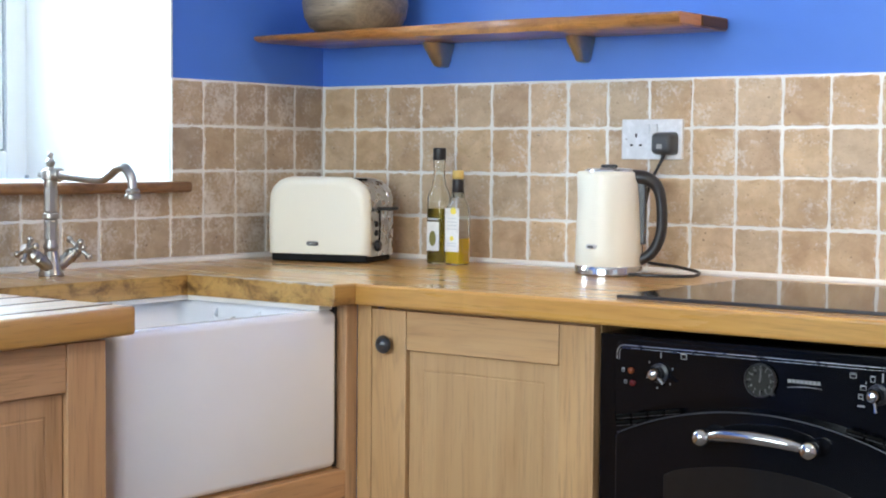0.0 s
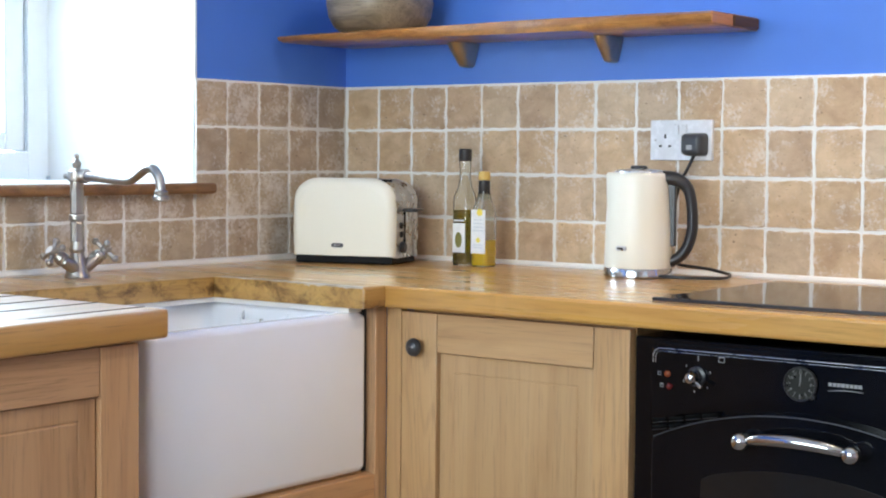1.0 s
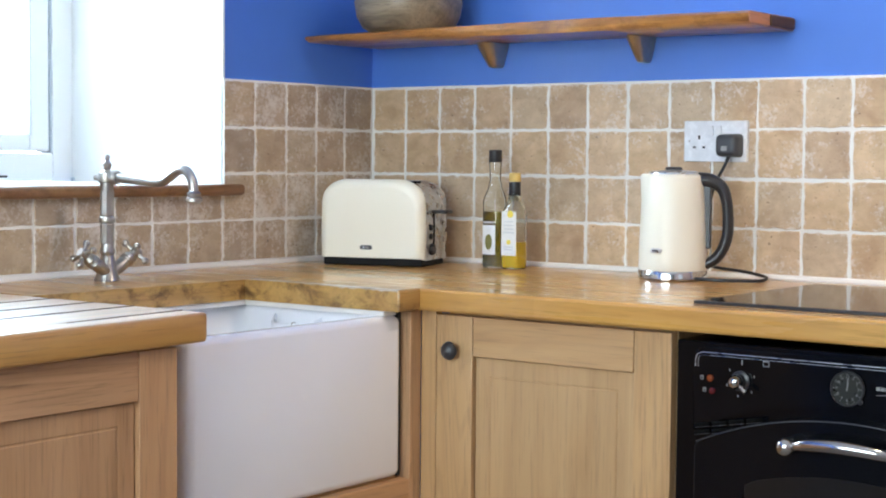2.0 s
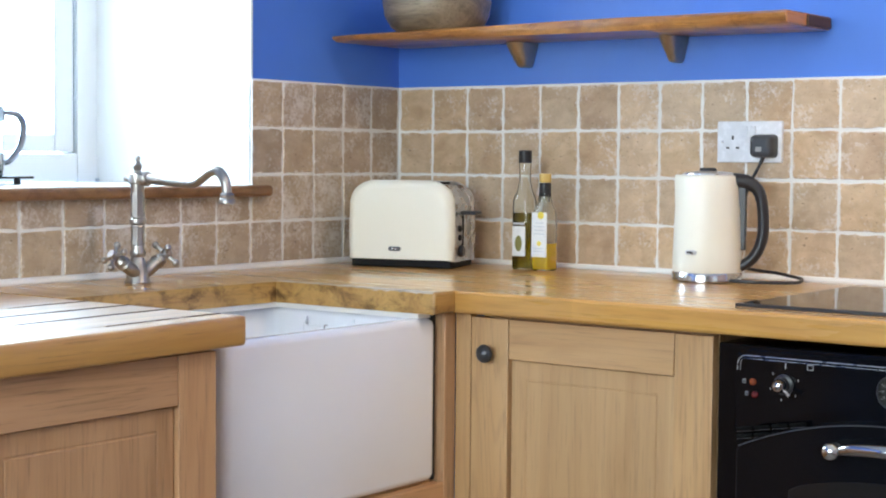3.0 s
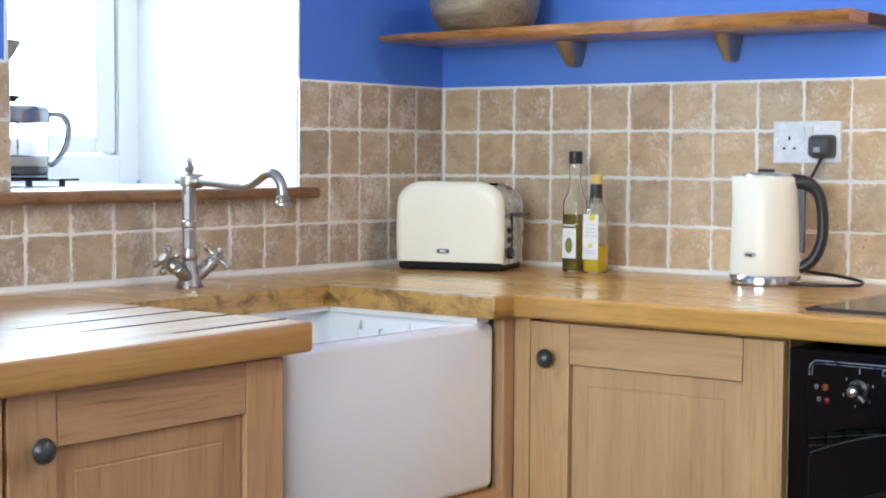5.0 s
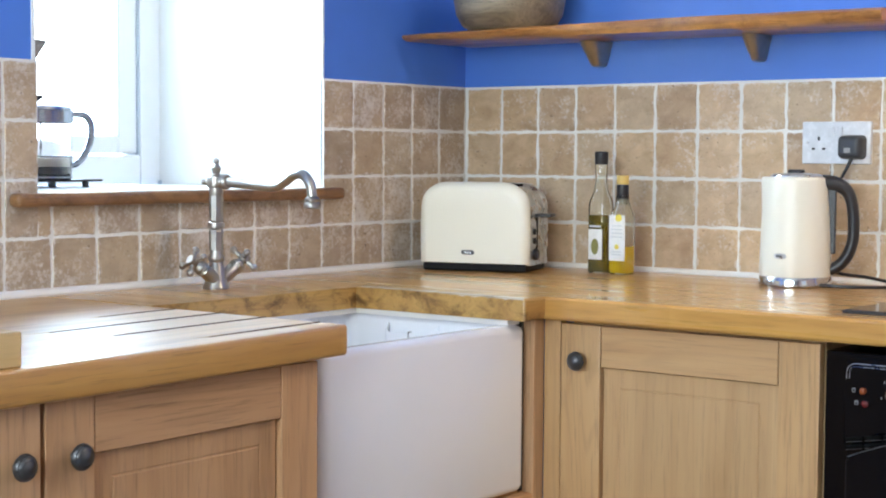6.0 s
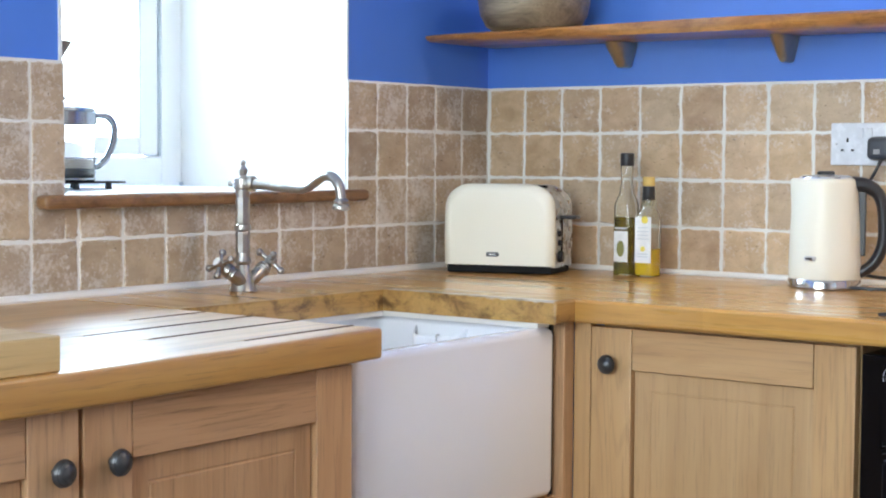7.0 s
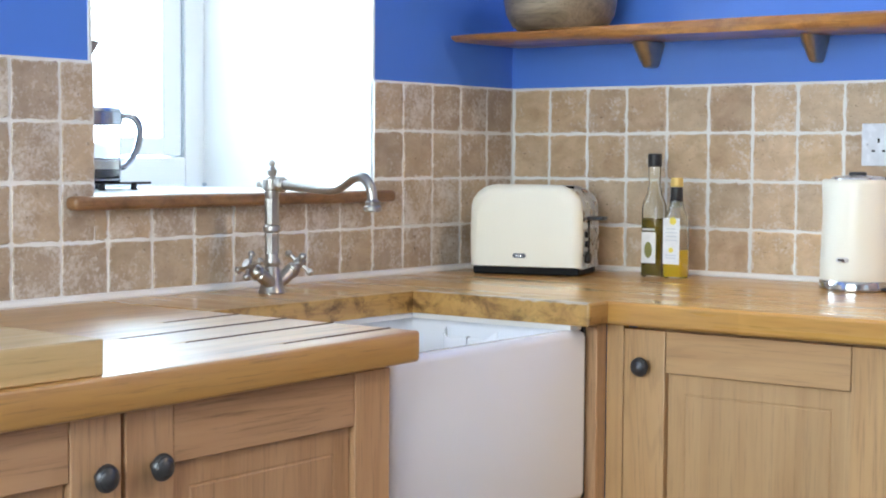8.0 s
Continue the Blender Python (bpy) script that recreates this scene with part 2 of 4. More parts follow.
FOOT_CHROME = plain("dulled_chrome", (0.56, 0.56, 0.57), 0.13, 1.0)
STEEL = plain("brushed_steel", (0.66, 0.66, 0.67), 0.28, 1.0)
NICKEL = plain("worn_nickel", (0.42, 0.40, 0.375), 0.32, 1.0)
PEWTER = plain("dark_pewter", (0.085, 0.085, 0.09), 0.36, 0.7)
SOCKET = plain("socket_plastic", (0.74, 0.76, 0.80), 0.25)
DARK_HOLE = plain("dark_hole", (0.004, 0.004, 0.004), 0.9)
DARK_HOLE.node_tree.nodes["Principled BSDF"].inputs["Specular IOR Level"].default_value = 0.1
DARK_STEEL = plain("dark_steel", (0.33, 0.36, 0.41), 0.2, 1.0)
MAGNOLIA = painted("magnolia_emulsion", (0.50, 0.485, 0.455), 0.6, 0.03)
BOUNCE_PINK = painted("bounce_pink_wall", (0.56, 0.42, 0.39), 0.6, 0.03)
GLASS = glassy("clear_glass", (1, 1, 1))
PALE_GLASS = glassy("bottle_glass", (0.97, 0.99, 0.96))
OLIVE_OIL = glassy("green_olive_oil", (0.36, 0.28, 0.015), 0.0, 1.47)
OLIVE_OIL.node_tree.nodes["Principled BSDF"].inputs["Transmission Weight"].default_value = 0.85
GOLD_OIL = glassy("golden_oil", (1.0, 0.68, 0.02), 0.0, 1.47)
GOLD_OIL.node_tree.nodes["Principled BSDF"].inputs["Transmission Weight"].default_value = 0.12
PAPER = plain("label_paper", (0.80, 0.80, 0.79), 0.6)
YELLOW = plain("yellow_print", (0.80, 0.66, 0.10), 0.5)
OLIVE_PRINT = plain("olive_print", (0.20, 0.19, 0.05), 0.5)
GREY_PRINT = plain("grey_print", (0.60, 0.62, 0.64), 0.6)
WHITE_PRINT = plain("white_print", (0.29, 0.29, 0.29), 0.5)
CORK = plain("yellow_stopper", (0.66, 0.46, 0.14), 0.6)
DIAL = plain("dial_face", (0.012, 0.014, 0.010), 0.3)
AMBER = plain("amber_lens", (0.24, 0.05, 0.012), 0.2)
RED = plain("red_lens", (0.11, 0.008, 0.01), 0.2)
FROTH = plain("coffee_froth", (0.46, 0.40, 0.33), 0.7)
COFFEE = plain("coffee_grounds", (0.02, 0.014, 0.01), 0.7)
FLOOR_TILE = painted("floor_tile", (0.18, 0.165, 0.15), 0.6, 0.12)
OUTSIDE = glow("bright_overcast", (0.60, 0.81, 1.0), 23.0)


# ---- mesh helpers ----
def thing(name, loc, label, category, group="", rz=0.0, kind=""):
    e = new(name)
    e.empty_display_size = 0.05
    e.matrix_basis = pose(*loc, 0, 0, rz)
    return tagged(e, label, category, group, kind)


def part(name, bm, material, parent=None, label="", sharp=35, at_world=False, kind="", flat=False):
    if at_world and parent is not None:
        root = parent
        off = Vector((0, 0, 0))
        while root is not None:
            off += root.location
            root = root.parent
        bmesh.ops.translate(bm, verts=bm.verts, vec=-off)
    bmesh.ops.recalc_face_normals(bm, faces=bm.faces)
    if flat:
        for f in bm.faces:
            f.smooth = False
    for e in bm.edges:
        if len(e.link_faces) == 2 and e.calc_face_angle(0) > radians(sharp):
            e.smooth = False
    me = bpy.data.meshes.new(name)
    bm.to_mesh(me)
    bm.free()
    me.materials.append(material)
    ob = new(name, me)
    ob.parent = parent
    return tagged(ob, label, kind=kind)


def setting(name, bm, material, label, category):
    ob = part(name, bm, material)
    return tagged(ob, label, category, "", "structure")


def box(x0, x1, y0, y1, z0, z1, r=0.0, seg=2, bm=None):
    own = bmesh.new()
    bmesh.ops.create_cube(own, size=1)
    for v in own.verts:
        v.co = Vector(((x0 + x1) / 2 + v.co.x * (x1 - x0), (y0 + y1) / 2 + v.co.y * (y1 - y0), (z0 + z1) / 2 + v.co.z * (z1 - z0)))
    if r:
        bmesh.ops.bevel(own, geom=own.edges[:], offset=r, segments=seg, profile=0.5, affect="EDGES")
    smooth_bevels(own)
    return merge(bm, own)


def smooth_bevels(bm):
    """Soft shading on the rounded edges only; the main faces stay flat."""
    for f in bm.faces:
        f.normal_update()
        f.smooth = max(abs(c) for c in f.normal) < 0.9995


def merge(bm, own):
    if bm is None:
        return own
    me = bpy.data.meshes.new("tmp")
    own.to_mesh(me)
    own.free()
    bm.from_mesh(me)
    bpy.data.meshes.remove(me)
    return bm


def rings(loops, close_start=True, close_end=True, bm=None):
    """Skin over a run of equal loops of points."""
    own = bm or bmesh.new()
    made = [[own.verts.new(p) for p in loop] for loop in loops]
    n = len(made[0])
    for a, b in zip(made, made[1:]):
        for i in range(n):
            own.faces.new((a[i], a[(i + 1) % n], b[(i + 1) % n], b[i])).smooth = True
    if close_start:
        own.faces.new(made[0][::-1])
    if close_end:
        own.faces.new(made[-1])
    return own


def circle(r, z, n=32, cx=0.0, cy=0.0):
    return [(cx + r * math.cos(2 * math.pi * i / n), cy + r * math.sin(2 * math.pi * i / n), z) for i in range(n)]


def lathe(profile, n=32, cx=0.0, cy=0.0, bm=None):
    return rings([circle(max(r, 0.0004), z, n, cx, cy) for r, z in profile], bm=bm)


def hoop(profile, n=32, cx=0.0, cy=0.0):
    """A turned ring: the profile closes on itself."""
    loops = [circle(r, z, n, cx, cy) for r, z in profile]
    return rings(loops + loops[:1], False, False)


def round_rect(x0, x1, y0, y1, r, z, k=5):
    pts = []
    for cx, cy, a0 in ((x1 - r, y1 - r, 0), (x0 + r, y1 - r, 90), (x0 + r, y0 + r, 180), (x1 - r, y0 + r, 270)):
        for i in range(k + 1):
            a = radians(a0 + 90 * i / k)
            pts.append((cx + r * math.cos(a), cy + r * math.sin(a), z))
    return pts


def tube(points, radii, n=14, smooth=4, bm=None):
    """A round tube along a smoothed run of points."""
    pts = [Vector(p) for p in points]
    if isinstance(radii, (int, float)):
        radii = [radii] * len(pts)
    if smooth > 1:
        out, rad = [], []
        for i in range(len(pts) - 1):
            p0, p1, p2, p3 = pts[max(i - 1, 0)], pts[i], pts[i + 1], pts[min(i + 2, len(pts) - 1)]
            for s in range(smooth):
                u = s / smooth
                out.append(0.5 * ((2 * p1) + (p2 - p0) * u + (2 * p0 - 5 * p1 + 4 * p2 - p3) * u * u + (3 * p1 - p0 - 3 * p2 + p3) * u ** 3))
                rad.append(radii[i] * (1 - u) + radii[i + 1] * u)
        pts, radii = out + [pts[-1]], rad + [radii[-1]]
    loops, side = [], None
    for i, p in enumerate(pts):
        d = (pts[min(i + 1, len(pts) - 1)] - pts[max(i - 1, 0)]).normalized()
        if side is None:
            side = d.orthogonal().normalized()
        side = (side - d * side.dot(d)).normalized()
        up = d.cross(side)
        loops.append([p + radii[i] * (math.cos(2 * math.pi * k / n) * side + math.sin(2 * math.pi * k / n) * up) for k in range(n)])
    return rings(loops, bm=bm)


def ball(r, c, bm=None, n=12):
    own = bmesh.new()
    bmesh.ops.create_uvsphere(own, u_segments=n, v_segments=max(6, n // 2), radius=r)
    bmesh.ops.translate(own, verts=own.verts, vec=c)
    for f in own.faces:
        f.smooth = True
    return merge(bm, own)


def turned(bm, m):
    bmesh.ops.transform(bm, matrix=m, verts=bm.verts)
    return bm


def prism(points, z0, z1, r=0.0, seg=3, only_top=False):
    """An upright slab over a plan outline, with eased edges."""
    bm = bmesh.new()
    low = [bm.verts.new((x, y, z0)) for x, y in points]
    high = [bm.verts.new((x, y, z1)) for x, y in points]
    n = len(points)
    bm.faces.new(low[::-1])
    bm.faces.new(high)
    for i in range(n):
        bm.faces.new((low[i], low[(i + 1) % n], high[(i + 1) % n], high[i]))
    if r:
        keep = [e for e in bm.edges if abs(e.verts[0].co.z - e.verts[1].co.z) < 1e-6 and (not only_top or e.verts[0].co.z > (z0 + z1) / 2)]
        bmesh.ops.bevel(bm, geom=keep, offset=r, segments=seg, profile=0.5, affect="EDGES")
    return bm


def upright(outline, y_front, y_back, r=0.0, seg=2):
    """A slab over an outline in x and z, that faces -y."""
    bm = prism([(x, z) for x, z in outline], 0, y_back - y_front, 0)
    if r:
        keep = [e for e in bm.edges if abs(e.verts[0].co.z) < 1e-6 and abs(e.verts[1].co.z) < 1e-6]
        bmesh.ops.bevel(bm, geom=keep, offset=r, segments=seg, profile=0.5, affect="EDGES")
        smooth_bevels(bm)
    for v in bm.verts:
        v.co = Vector((v.co.x, y_front + v.co.z, v.co.y))
    return bm

# ---- the room ----
P = 0.103            # tile pitch
TOP = 0.897          # worktop surface
TILE_TOP = 1.3118
WIN_Y0, WIN_Y1, WIN_Z0, WIN_Z1 = -1.266, -0.51, 1.06, 2.05
ROOM_X, ROOM_Y, ROOM_Z = 3.7, -4.2, 2.4

floor = setting("floor", box(-0.01, ROOM_X, ROOM_Y, 0.01, -0.08, 0.0), FLOOR_TILE, "brown tiled kitchen floor", "floor")
setting("ceiling", box(-0.62, ROOM_X + 0.12, ROOM_Y - 0.12, 0.13, ROOM_Z, ROOM_Z + 0.1), CEILING, "plain white plaster ceiling", "ceiling")

wall_back = setting("wall_north", box(-0.62, ROOM_X + 0.12, 0.010, 0.13, -0.08, ROOM_Z), BLUE,
                    "bright blue painted wall with a tiled splashback", "wall")
bm = box(-0.60, -0.010, ROOM_Y, WIN_Y0 - 0.006, -0.08, ROOM_Z)
box(-0.60, -0.010, WIN_Y1 + 0.006, 0.010, -0.08, ROOM_Z, bm=bm)
box(-0.60, -0.010, WIN_Y0 - 0.006, WIN_Y1 + 0.006, -0.08, WIN_Z0 - 0.002, bm=bm)
box(-0.60, -0.010, WIN_Y0 - 0.006, WIN_Y1 + 0.006, WIN_Z1 + 0.006, ROOM_Z, bm=bm)
wall_left = setting("wall_west", bm, BLUE, "thick blue painted wall with a deep window", "wall")
bm = box(-0.01, 0.5, ROOM_Y - 0.12, ROOM_Y, -0.08, ROOM_Z)
box(2.4, ROOM_X + 0.12, ROOM_Y - 0.12, ROOM_Y, -0.08, ROOM_Z, bm=bm)
box(0.5, 2.4, ROOM_Y - 0.12, ROOM_Y, 2.15, ROOM_Z, bm=bm)
box(0.5, 2.4, ROOM_Y - 0.12, ROOM_Y, -0.08, 1.0, bm=bm)
setting("wall_south", bm, MAGNOLIA, "plain magnolia wall with a wide window opening", "wall")
# unseen wall: its pink is there to tint the bounce on +x faces
bm = box(ROOM_X, ROOM_X + 0.12, -1.65, 0.01, -0.08, ROOM_Z)
box(ROOM_X, ROOM_X + 0.12, ROOM_Y, -2.75, -0.08, ROOM_Z, bm=bm)
box(ROOM_X, ROOM_X + 0.12, -2.75, -1.65, -0.08, 0.95, bm=bm)
box(ROOM_X, ROOM_X + 0.12, -2.75, -1.65, 2.05, ROOM_Z, bm=bm)
setting("wall_east", bm, BOUNCE_PINK, "unseen wall, pink to tint the bounce, with an added window", "wall")

# white lining of the deep reveal and its sill
bm = box(-0.58, -0.006, WIN_Y1, WIN_Y1 + 0.006, WIN_Z0, WIN_Z1)
box(-0.58, -0.006, WIN_Y0 - 0.006, WIN_Y0, WIN_Z0, WIN_Z1, bm=bm)
box(-0.50, -0.006, WIN_Y0, WIN_Y1, WIN_Z1, WIN_Z1 + 0.006, bm=bm)
box(-0.0059, -0.0012, WIN_Y1 - 0.0006, WIN_Y1 + 0.0016, WIN_Z0 + 0.02, TILE_TOP, bm=bm)
setting("trim_reveal", bm, WHITE_WALL, "white plastered window reveal", "trim")
sill = setting("window_sill", box(-0.50, 0.0, WIN_Y0, WIN_Y1, WIN_Z0, 1.079), UPVC, "white window sill with a brown oak nosing", "sill")
part("nosing", box(0.0, 0.032, -1.333, -0.474, 1.0555, 1.0800, 0.009, 4), SILL_OAK, sill, "brown rounded oak nosing")

# casement window
window = setting("window_1", box(-0.575, -0.51, -0.568, WIN_Y1, 1.079, WIN_Z1), UPVC, "white plastic casement window", "window")
part("frame_rail", box(-0.575, -0.51, WIN_Y0 + 0.061, -0.568, 1.079, 1.145, 0.004), UPVC, window)
part("frame_head", box(-0.575, -0.51, WIN_Y0 + 0.061, -0.568, WIN_Z1 - 0.065, WIN_Z1, 0.004), UPVC, window)
part("frame_jamb", box(-0.575, -0.51, WIN_Y0, WIN_Y0 + 0.061, 1.079, WIN_Z1, 0.004), UPVC, window)
bm = box(-0.57, -0.517, -0.629, -0.573, 1.149, WIN_Z1 - 0.069, 0.005)
box(-0.57, -0.517, WIN_Y0 + 0.066, WIN_Y0 + 0.12, 1.149, WIN_Z1 - 0.069, 0.005, bm=bm)
box(-0.57, -0.517, WIN_Y0 + 0.12, -0.629, 1.149, 1.19, 0.005, bm=bm)
box(-0.57, -0.517, WIN_Y0 + 0.12, -0.629, WIN_Z1 - 0.12, WIN_Z1 - 0.069, 0.005, bm=bm)
sash = part("sash", bm, UPVC, window)
part("gasket", box(-0.565, -0.5145, -0.574, -0.567, 1.147, WIN_Z1 - 0.067), GASKET, window, "thin grey rubber gasket")
part("bead", box(-0.53, -0.5155, -0.6310, -0.6285, 1.188, WIN_Z1 - 0.118), GASKET, sash, "thin grey glazing bead")
pane = part("pane", box(-0.546, -0.540, WIN_Y0 + 0.115, -0.626, 1.186, WIN_Z1 - 0.115), GLASS, window)
pane.visible_shadow = False
part("joint", box(-0.509, -0.500, -0.518, -0.511, 1.0795, 1.088, 0.002), GASKET, window, "dark worn sealant in the corner")

bm = box(-7.0, -6.96, -7.0, 6.0, -3.0, 7.0)
setting("backdrop", bm, OUTSIDE, "overexposed pale sky and distance outside", "backdrop")

# ---- worktop ----
worktop = thing("worktop", (0.3, -0.5, TOP - 0.04), "oiled oak worktop with a sink cut-out and drainer grooves", "worktop")
LOW = TOP - 0.041


def eased(points, z0, z1, r, pick):
    bm = prism(points, z0, z1)
    keep = [e for e in bm.edges if pick((e.verts[0].co + e.verts[1].co) / 2, (e.verts[0].co - e.verts[1].co).normalized())]
    bmesh.ops.bevel(bm, geom=keep, offset=r, segments=4, profile=0.5, affect="EDGES")
    smooth_bevels(bm)
    return bm


bm = eased([(0.002, -0.002), (2.3, -0.002), (2.3, -0.672), (0.675, -0.672), (0.250, -0.672), (0.250, -1.259), (0.002, -1.259)], LOW, TOP, 0.006,
           lambda c, d: abs(c.y + 0.672) < 1e-4 and c.x > 0.7 and abs(d.z) < 0.5)
part("back_run", bm, OAK_TOP_X, worktop, "oak back run, yellow front edge", at_world=True)
bm = eased([(0.250, -0.6725), (0.675, -0.6725), (0.675, -0.735), (0.282, -0.735), (0.282, -1.259), (0.250, -1.259)], LOW, TOP, 0.005,
           lambda c, d: abs(d.z) < 0.5 and c.z > TOP - 0.01 and c.y < -0.69 and c.x > 0.26 or (abs(c.x - 0.675) < 1e-4 and c.y < -0.68))
part("sink_edge", bm, OAK_WORN, worktop, "stained, water-worn oak edge round the sink", at_world=True)
rng = random.Random(5)
front_line = [(0.292 + 0.378 * i / 40, -0.7348 + rng.uniform(-0.0003, 0.0003)) for i in range(41)]
back_line = [(x, -0.7170 + rng.uniform(-0.006, 0.005)) for x, _ in reversed(front_line)]
part("bleached_rim", prism(front_line + back_line, TOP - 0.0045, TOP + 0.0007), BLEACHED, worktop, "bleached grey worn rim of the oak", at_world=True)


def drainer():
    """The run left of the sink, with four grooves that deepen towards it."""
    y_end, y_far, front, r = -1.26, -2.45, 0.713, 0.0065
    grooves = ((0.345, 0.19), (0.448, 0.40), (0.546, 0.36), (0.658, 0.27))
    stations = [y_far, -2.0, -1.75] + [-1.70 + 0.02 * i for i in range(22)] + [y_end - 0.006, y_end - 0.003, y_end - 0.001, y_end]
    stations = sorted(set(s for s in stations if s <= y_end))
    xs = [0.002, 0.2]
    for gx, _ in grooves:
        xs += [gx + o for o in (-0.007, -0.0052, -0.004, 0.0, 0.004, 0.0052, 0.007)]
    xs += [0.69]
    loops = []
    for y in stations:
        d = min(r, y_end - y)
        cut = r - math.sqrt(max(0.0, r * r - (r - d) ** 2))
        top, low, xf = TOP - cut * 0.8, LOW - 0.0055 + cut * 0.8, front - cut
        dip = 0.0105 * min(y_end - y, 0.58) / 0.713      # the old top has sagged towards its front
        loop = [(0.002, y, low)]
        for x in xs:
            z = top
            for gx, length in grooves:
                o = abs(x - gx)
                if o < 0.0052 and y > y_end - length:
                    depth = 0.008 * min(1.0, (y - (y_end - length)) / (length * 0.7))
                    z = min(z, top - depth * max(0.0, 1 - (o / 0.0052) ** 4))
            loop.append((x, y, z))
        for a in (90, 60, 30, 0):
            loop.append((xf - 0.0045 + 0.0045 * math.cos(radians(a)), y, top - 0.0045 + 0.0045 * math.sin(radians(a))))
        for a in (0, -45, -90):
            loop.append((xf - 0.006 + 0.006 * math.cos(radians(a)), y, low + 0.006 + 0.006 * math.sin(radians(a))))
        loops.append([(x, yy, z - dip * x) for x, yy, z in loop])
    return rings(loops)


# dark strips on the far walls put the grooves' shade into colour
for gx, reach in ((0.345, 0.19), (0.448, 0.40), (0.546, 0.36), (0.658, 0.27)):
    pts = [(gx - 0.0022, -1.262 - reach * s, TOP - 0.0016 - 0.0147 * gx * reach * s) for s in (0.0, 0.15, 0.3, 0.5, 0.7, 0.85)]
    part("groove_stain", tube(pts, [0.0024, 0.0024, 0.0024, 0.0023, 0.002, 0.0016], 6, 1), BARK, worktop, "dark strip for the shade in a drainer groove", at_world=True)
part("drainer", drainer(), OAK_TOP_Y, worktop, "oak drainer with four routed grooves", at_world=True, sharp=50)

# white sealant along the splashback
bm = tube([(0.004, -0.001, TOP + 0.003), (1.1, -0.001, TOP + 0.004), (2.3, -0.001, TOP + 0.003)], 0.0075, 8, 1)
tube([(0.003, 0.0, TOP + 0.003), (0.003, -1.2, TOP + 0.004), (0.003, -2.45, TOP + 0.003)], 0.0098, 8, 1, bm=bm)
setting("trim_sealant", bm, CAULK, "white sealant bead between worktop and tiles", "trim")


# ---- cabinets ----
def knob(parent, u, v, w):
    prof = [(0.0055, 0.0), (0.006, 0.008), (0.0075, 0.011), (0.0155, 0.013), (0.0175, 0.0165), (0.0168, 0.0200), (0.0150, 0.0225),
            (0.0138, 0.0226), (0.0125, 0.0245), (0.0095, 0.0262), (0.0088, 0.0260), (0.0055, 0.0280), (0.0, 0.0288)]
    bm = turned(lathe(prof, 28), Matrix.Translation((u, w, v)) @ Matrix.Rotation(radians(90), 4, "X"))
    part("knob", bm, PEWTER, parent, "dark pewter knob with rings")


def shaker_door(cabinet, u0, u1, v0, v1, knob_at, stile=0.075, rail=0.076, knob_stile=None, woods=(OAK_PANEL, OAK_V, OAK_X)):
    """A framed door that faces -y of its cabinet; its back lies on y = 0."""
    p0, p1, q0, q1 = u0 + (knob_stile or stile), u1 - stile, v0 + rail, v1 - rail
    # panel with a raised field
    steps = ((0.0, -0.0040), (0.0016, -0.0040), (0.0024, -0.0100), (0.034, -0.0100), (0.0355, -0.0088), (0.0375, -0.0088), (0.039, -0.0105))
    loops = [[(p0 + o - 0.004 * (o == 0), y, q0 + o), (p1 - o + 0.004 * (o == 0), y, q0 + o), (p1 - o + 0.004 * (o == 0), y, q1 - o), (p0 + o - 0.004 * (o == 0), y, q1 - o)] for o, y in steps]
    loops.insert(0, [(x, -0.001, z) for x, _, z in loops[0]])
    door = part("door", rings(loops), woods[0], cabinet, "limed oak framed door", flat=True)
    for a, b_ in ((u0, p0), (p1, u1)):
        part("stile", box(a + 0.0008, b_ - 0.0007, -0.020, 0.0, v0, v1, 0.0018), woods[1], door)
    for a, b_ in ((v0, q0), (q1, v1)):
        part("rail", box(p0 + 0.0007, p1 - 0.0007, -0.0195, 0.0, a, b_, 0.0018), woods[2], door)
    knob(door, knob_at[0], knob_at[1], -0.020)
    return door


DOOR_TOP = LOW - 0.008
corner_unit = thing("base_cabinet", (0.665, -0.622, 0.0), "limed oak base cabinet with one framed door under the worktop", "cabinet", "base cabinets")
part("carcass", box(0.04, 0.528, 0.002, 0.56, 0.1, LOW - 0.001), OAK_V, corner_unit)
part("filler", box(-0.010, 0.0245, -0.020, 0.0, 0.1, LOW - 0.002, 0.0012), OAK_V, corner_unit)
part("plinth", box(0.0, 0.528, 0.04, 0.06, 0.0, 0.1), OAK_X, corner_unit)
shaker_door(corner_unit, 0.0255, 0.527, 0.115, DOOR_TOP, (0.068, 0.783), 0.074, 0.074, 0.084)

left_unit = thing("base_cabinet", (0.672, -1.811, 0.0), "limed oak base cabinet with one framed door beside the sink", "cabinet", "base cabinets", rz=90)
part("carcass", box(0.0, 0.508, 0.002, 0.58, 0.1, LOW - 0.001), OAK_V, left_unit)
part("plinth", box(0.0, 0.508, 0.05, 0.07, 0.0, 0.1), OAK_X, left_unit)
shaker_door(left_unit, 0.002, 0.506, 0.115, DOOR_TOP - 0.003, (0.046, 0.771), 0.079, 0.076, woods=(PINK_LIT_PANEL, PINK_LIT_V, PINK_LIT_X))
far_unit = thing("base_cabinet", (0.672, -2.321, 0.0), "limed oak base cabinet, one framed door, beside its twin", "cabinet", "base cabinets", rz=90)
part("carcass", box(0.0, 0.508, 0.002, 0.58, 0.1, LOW - 0.001), OAK_V, far_unit)
part("plinth", box(0.0, 0.508, 0.05, 0.07, 0.0, 0.1), OAK_X, far_unit)
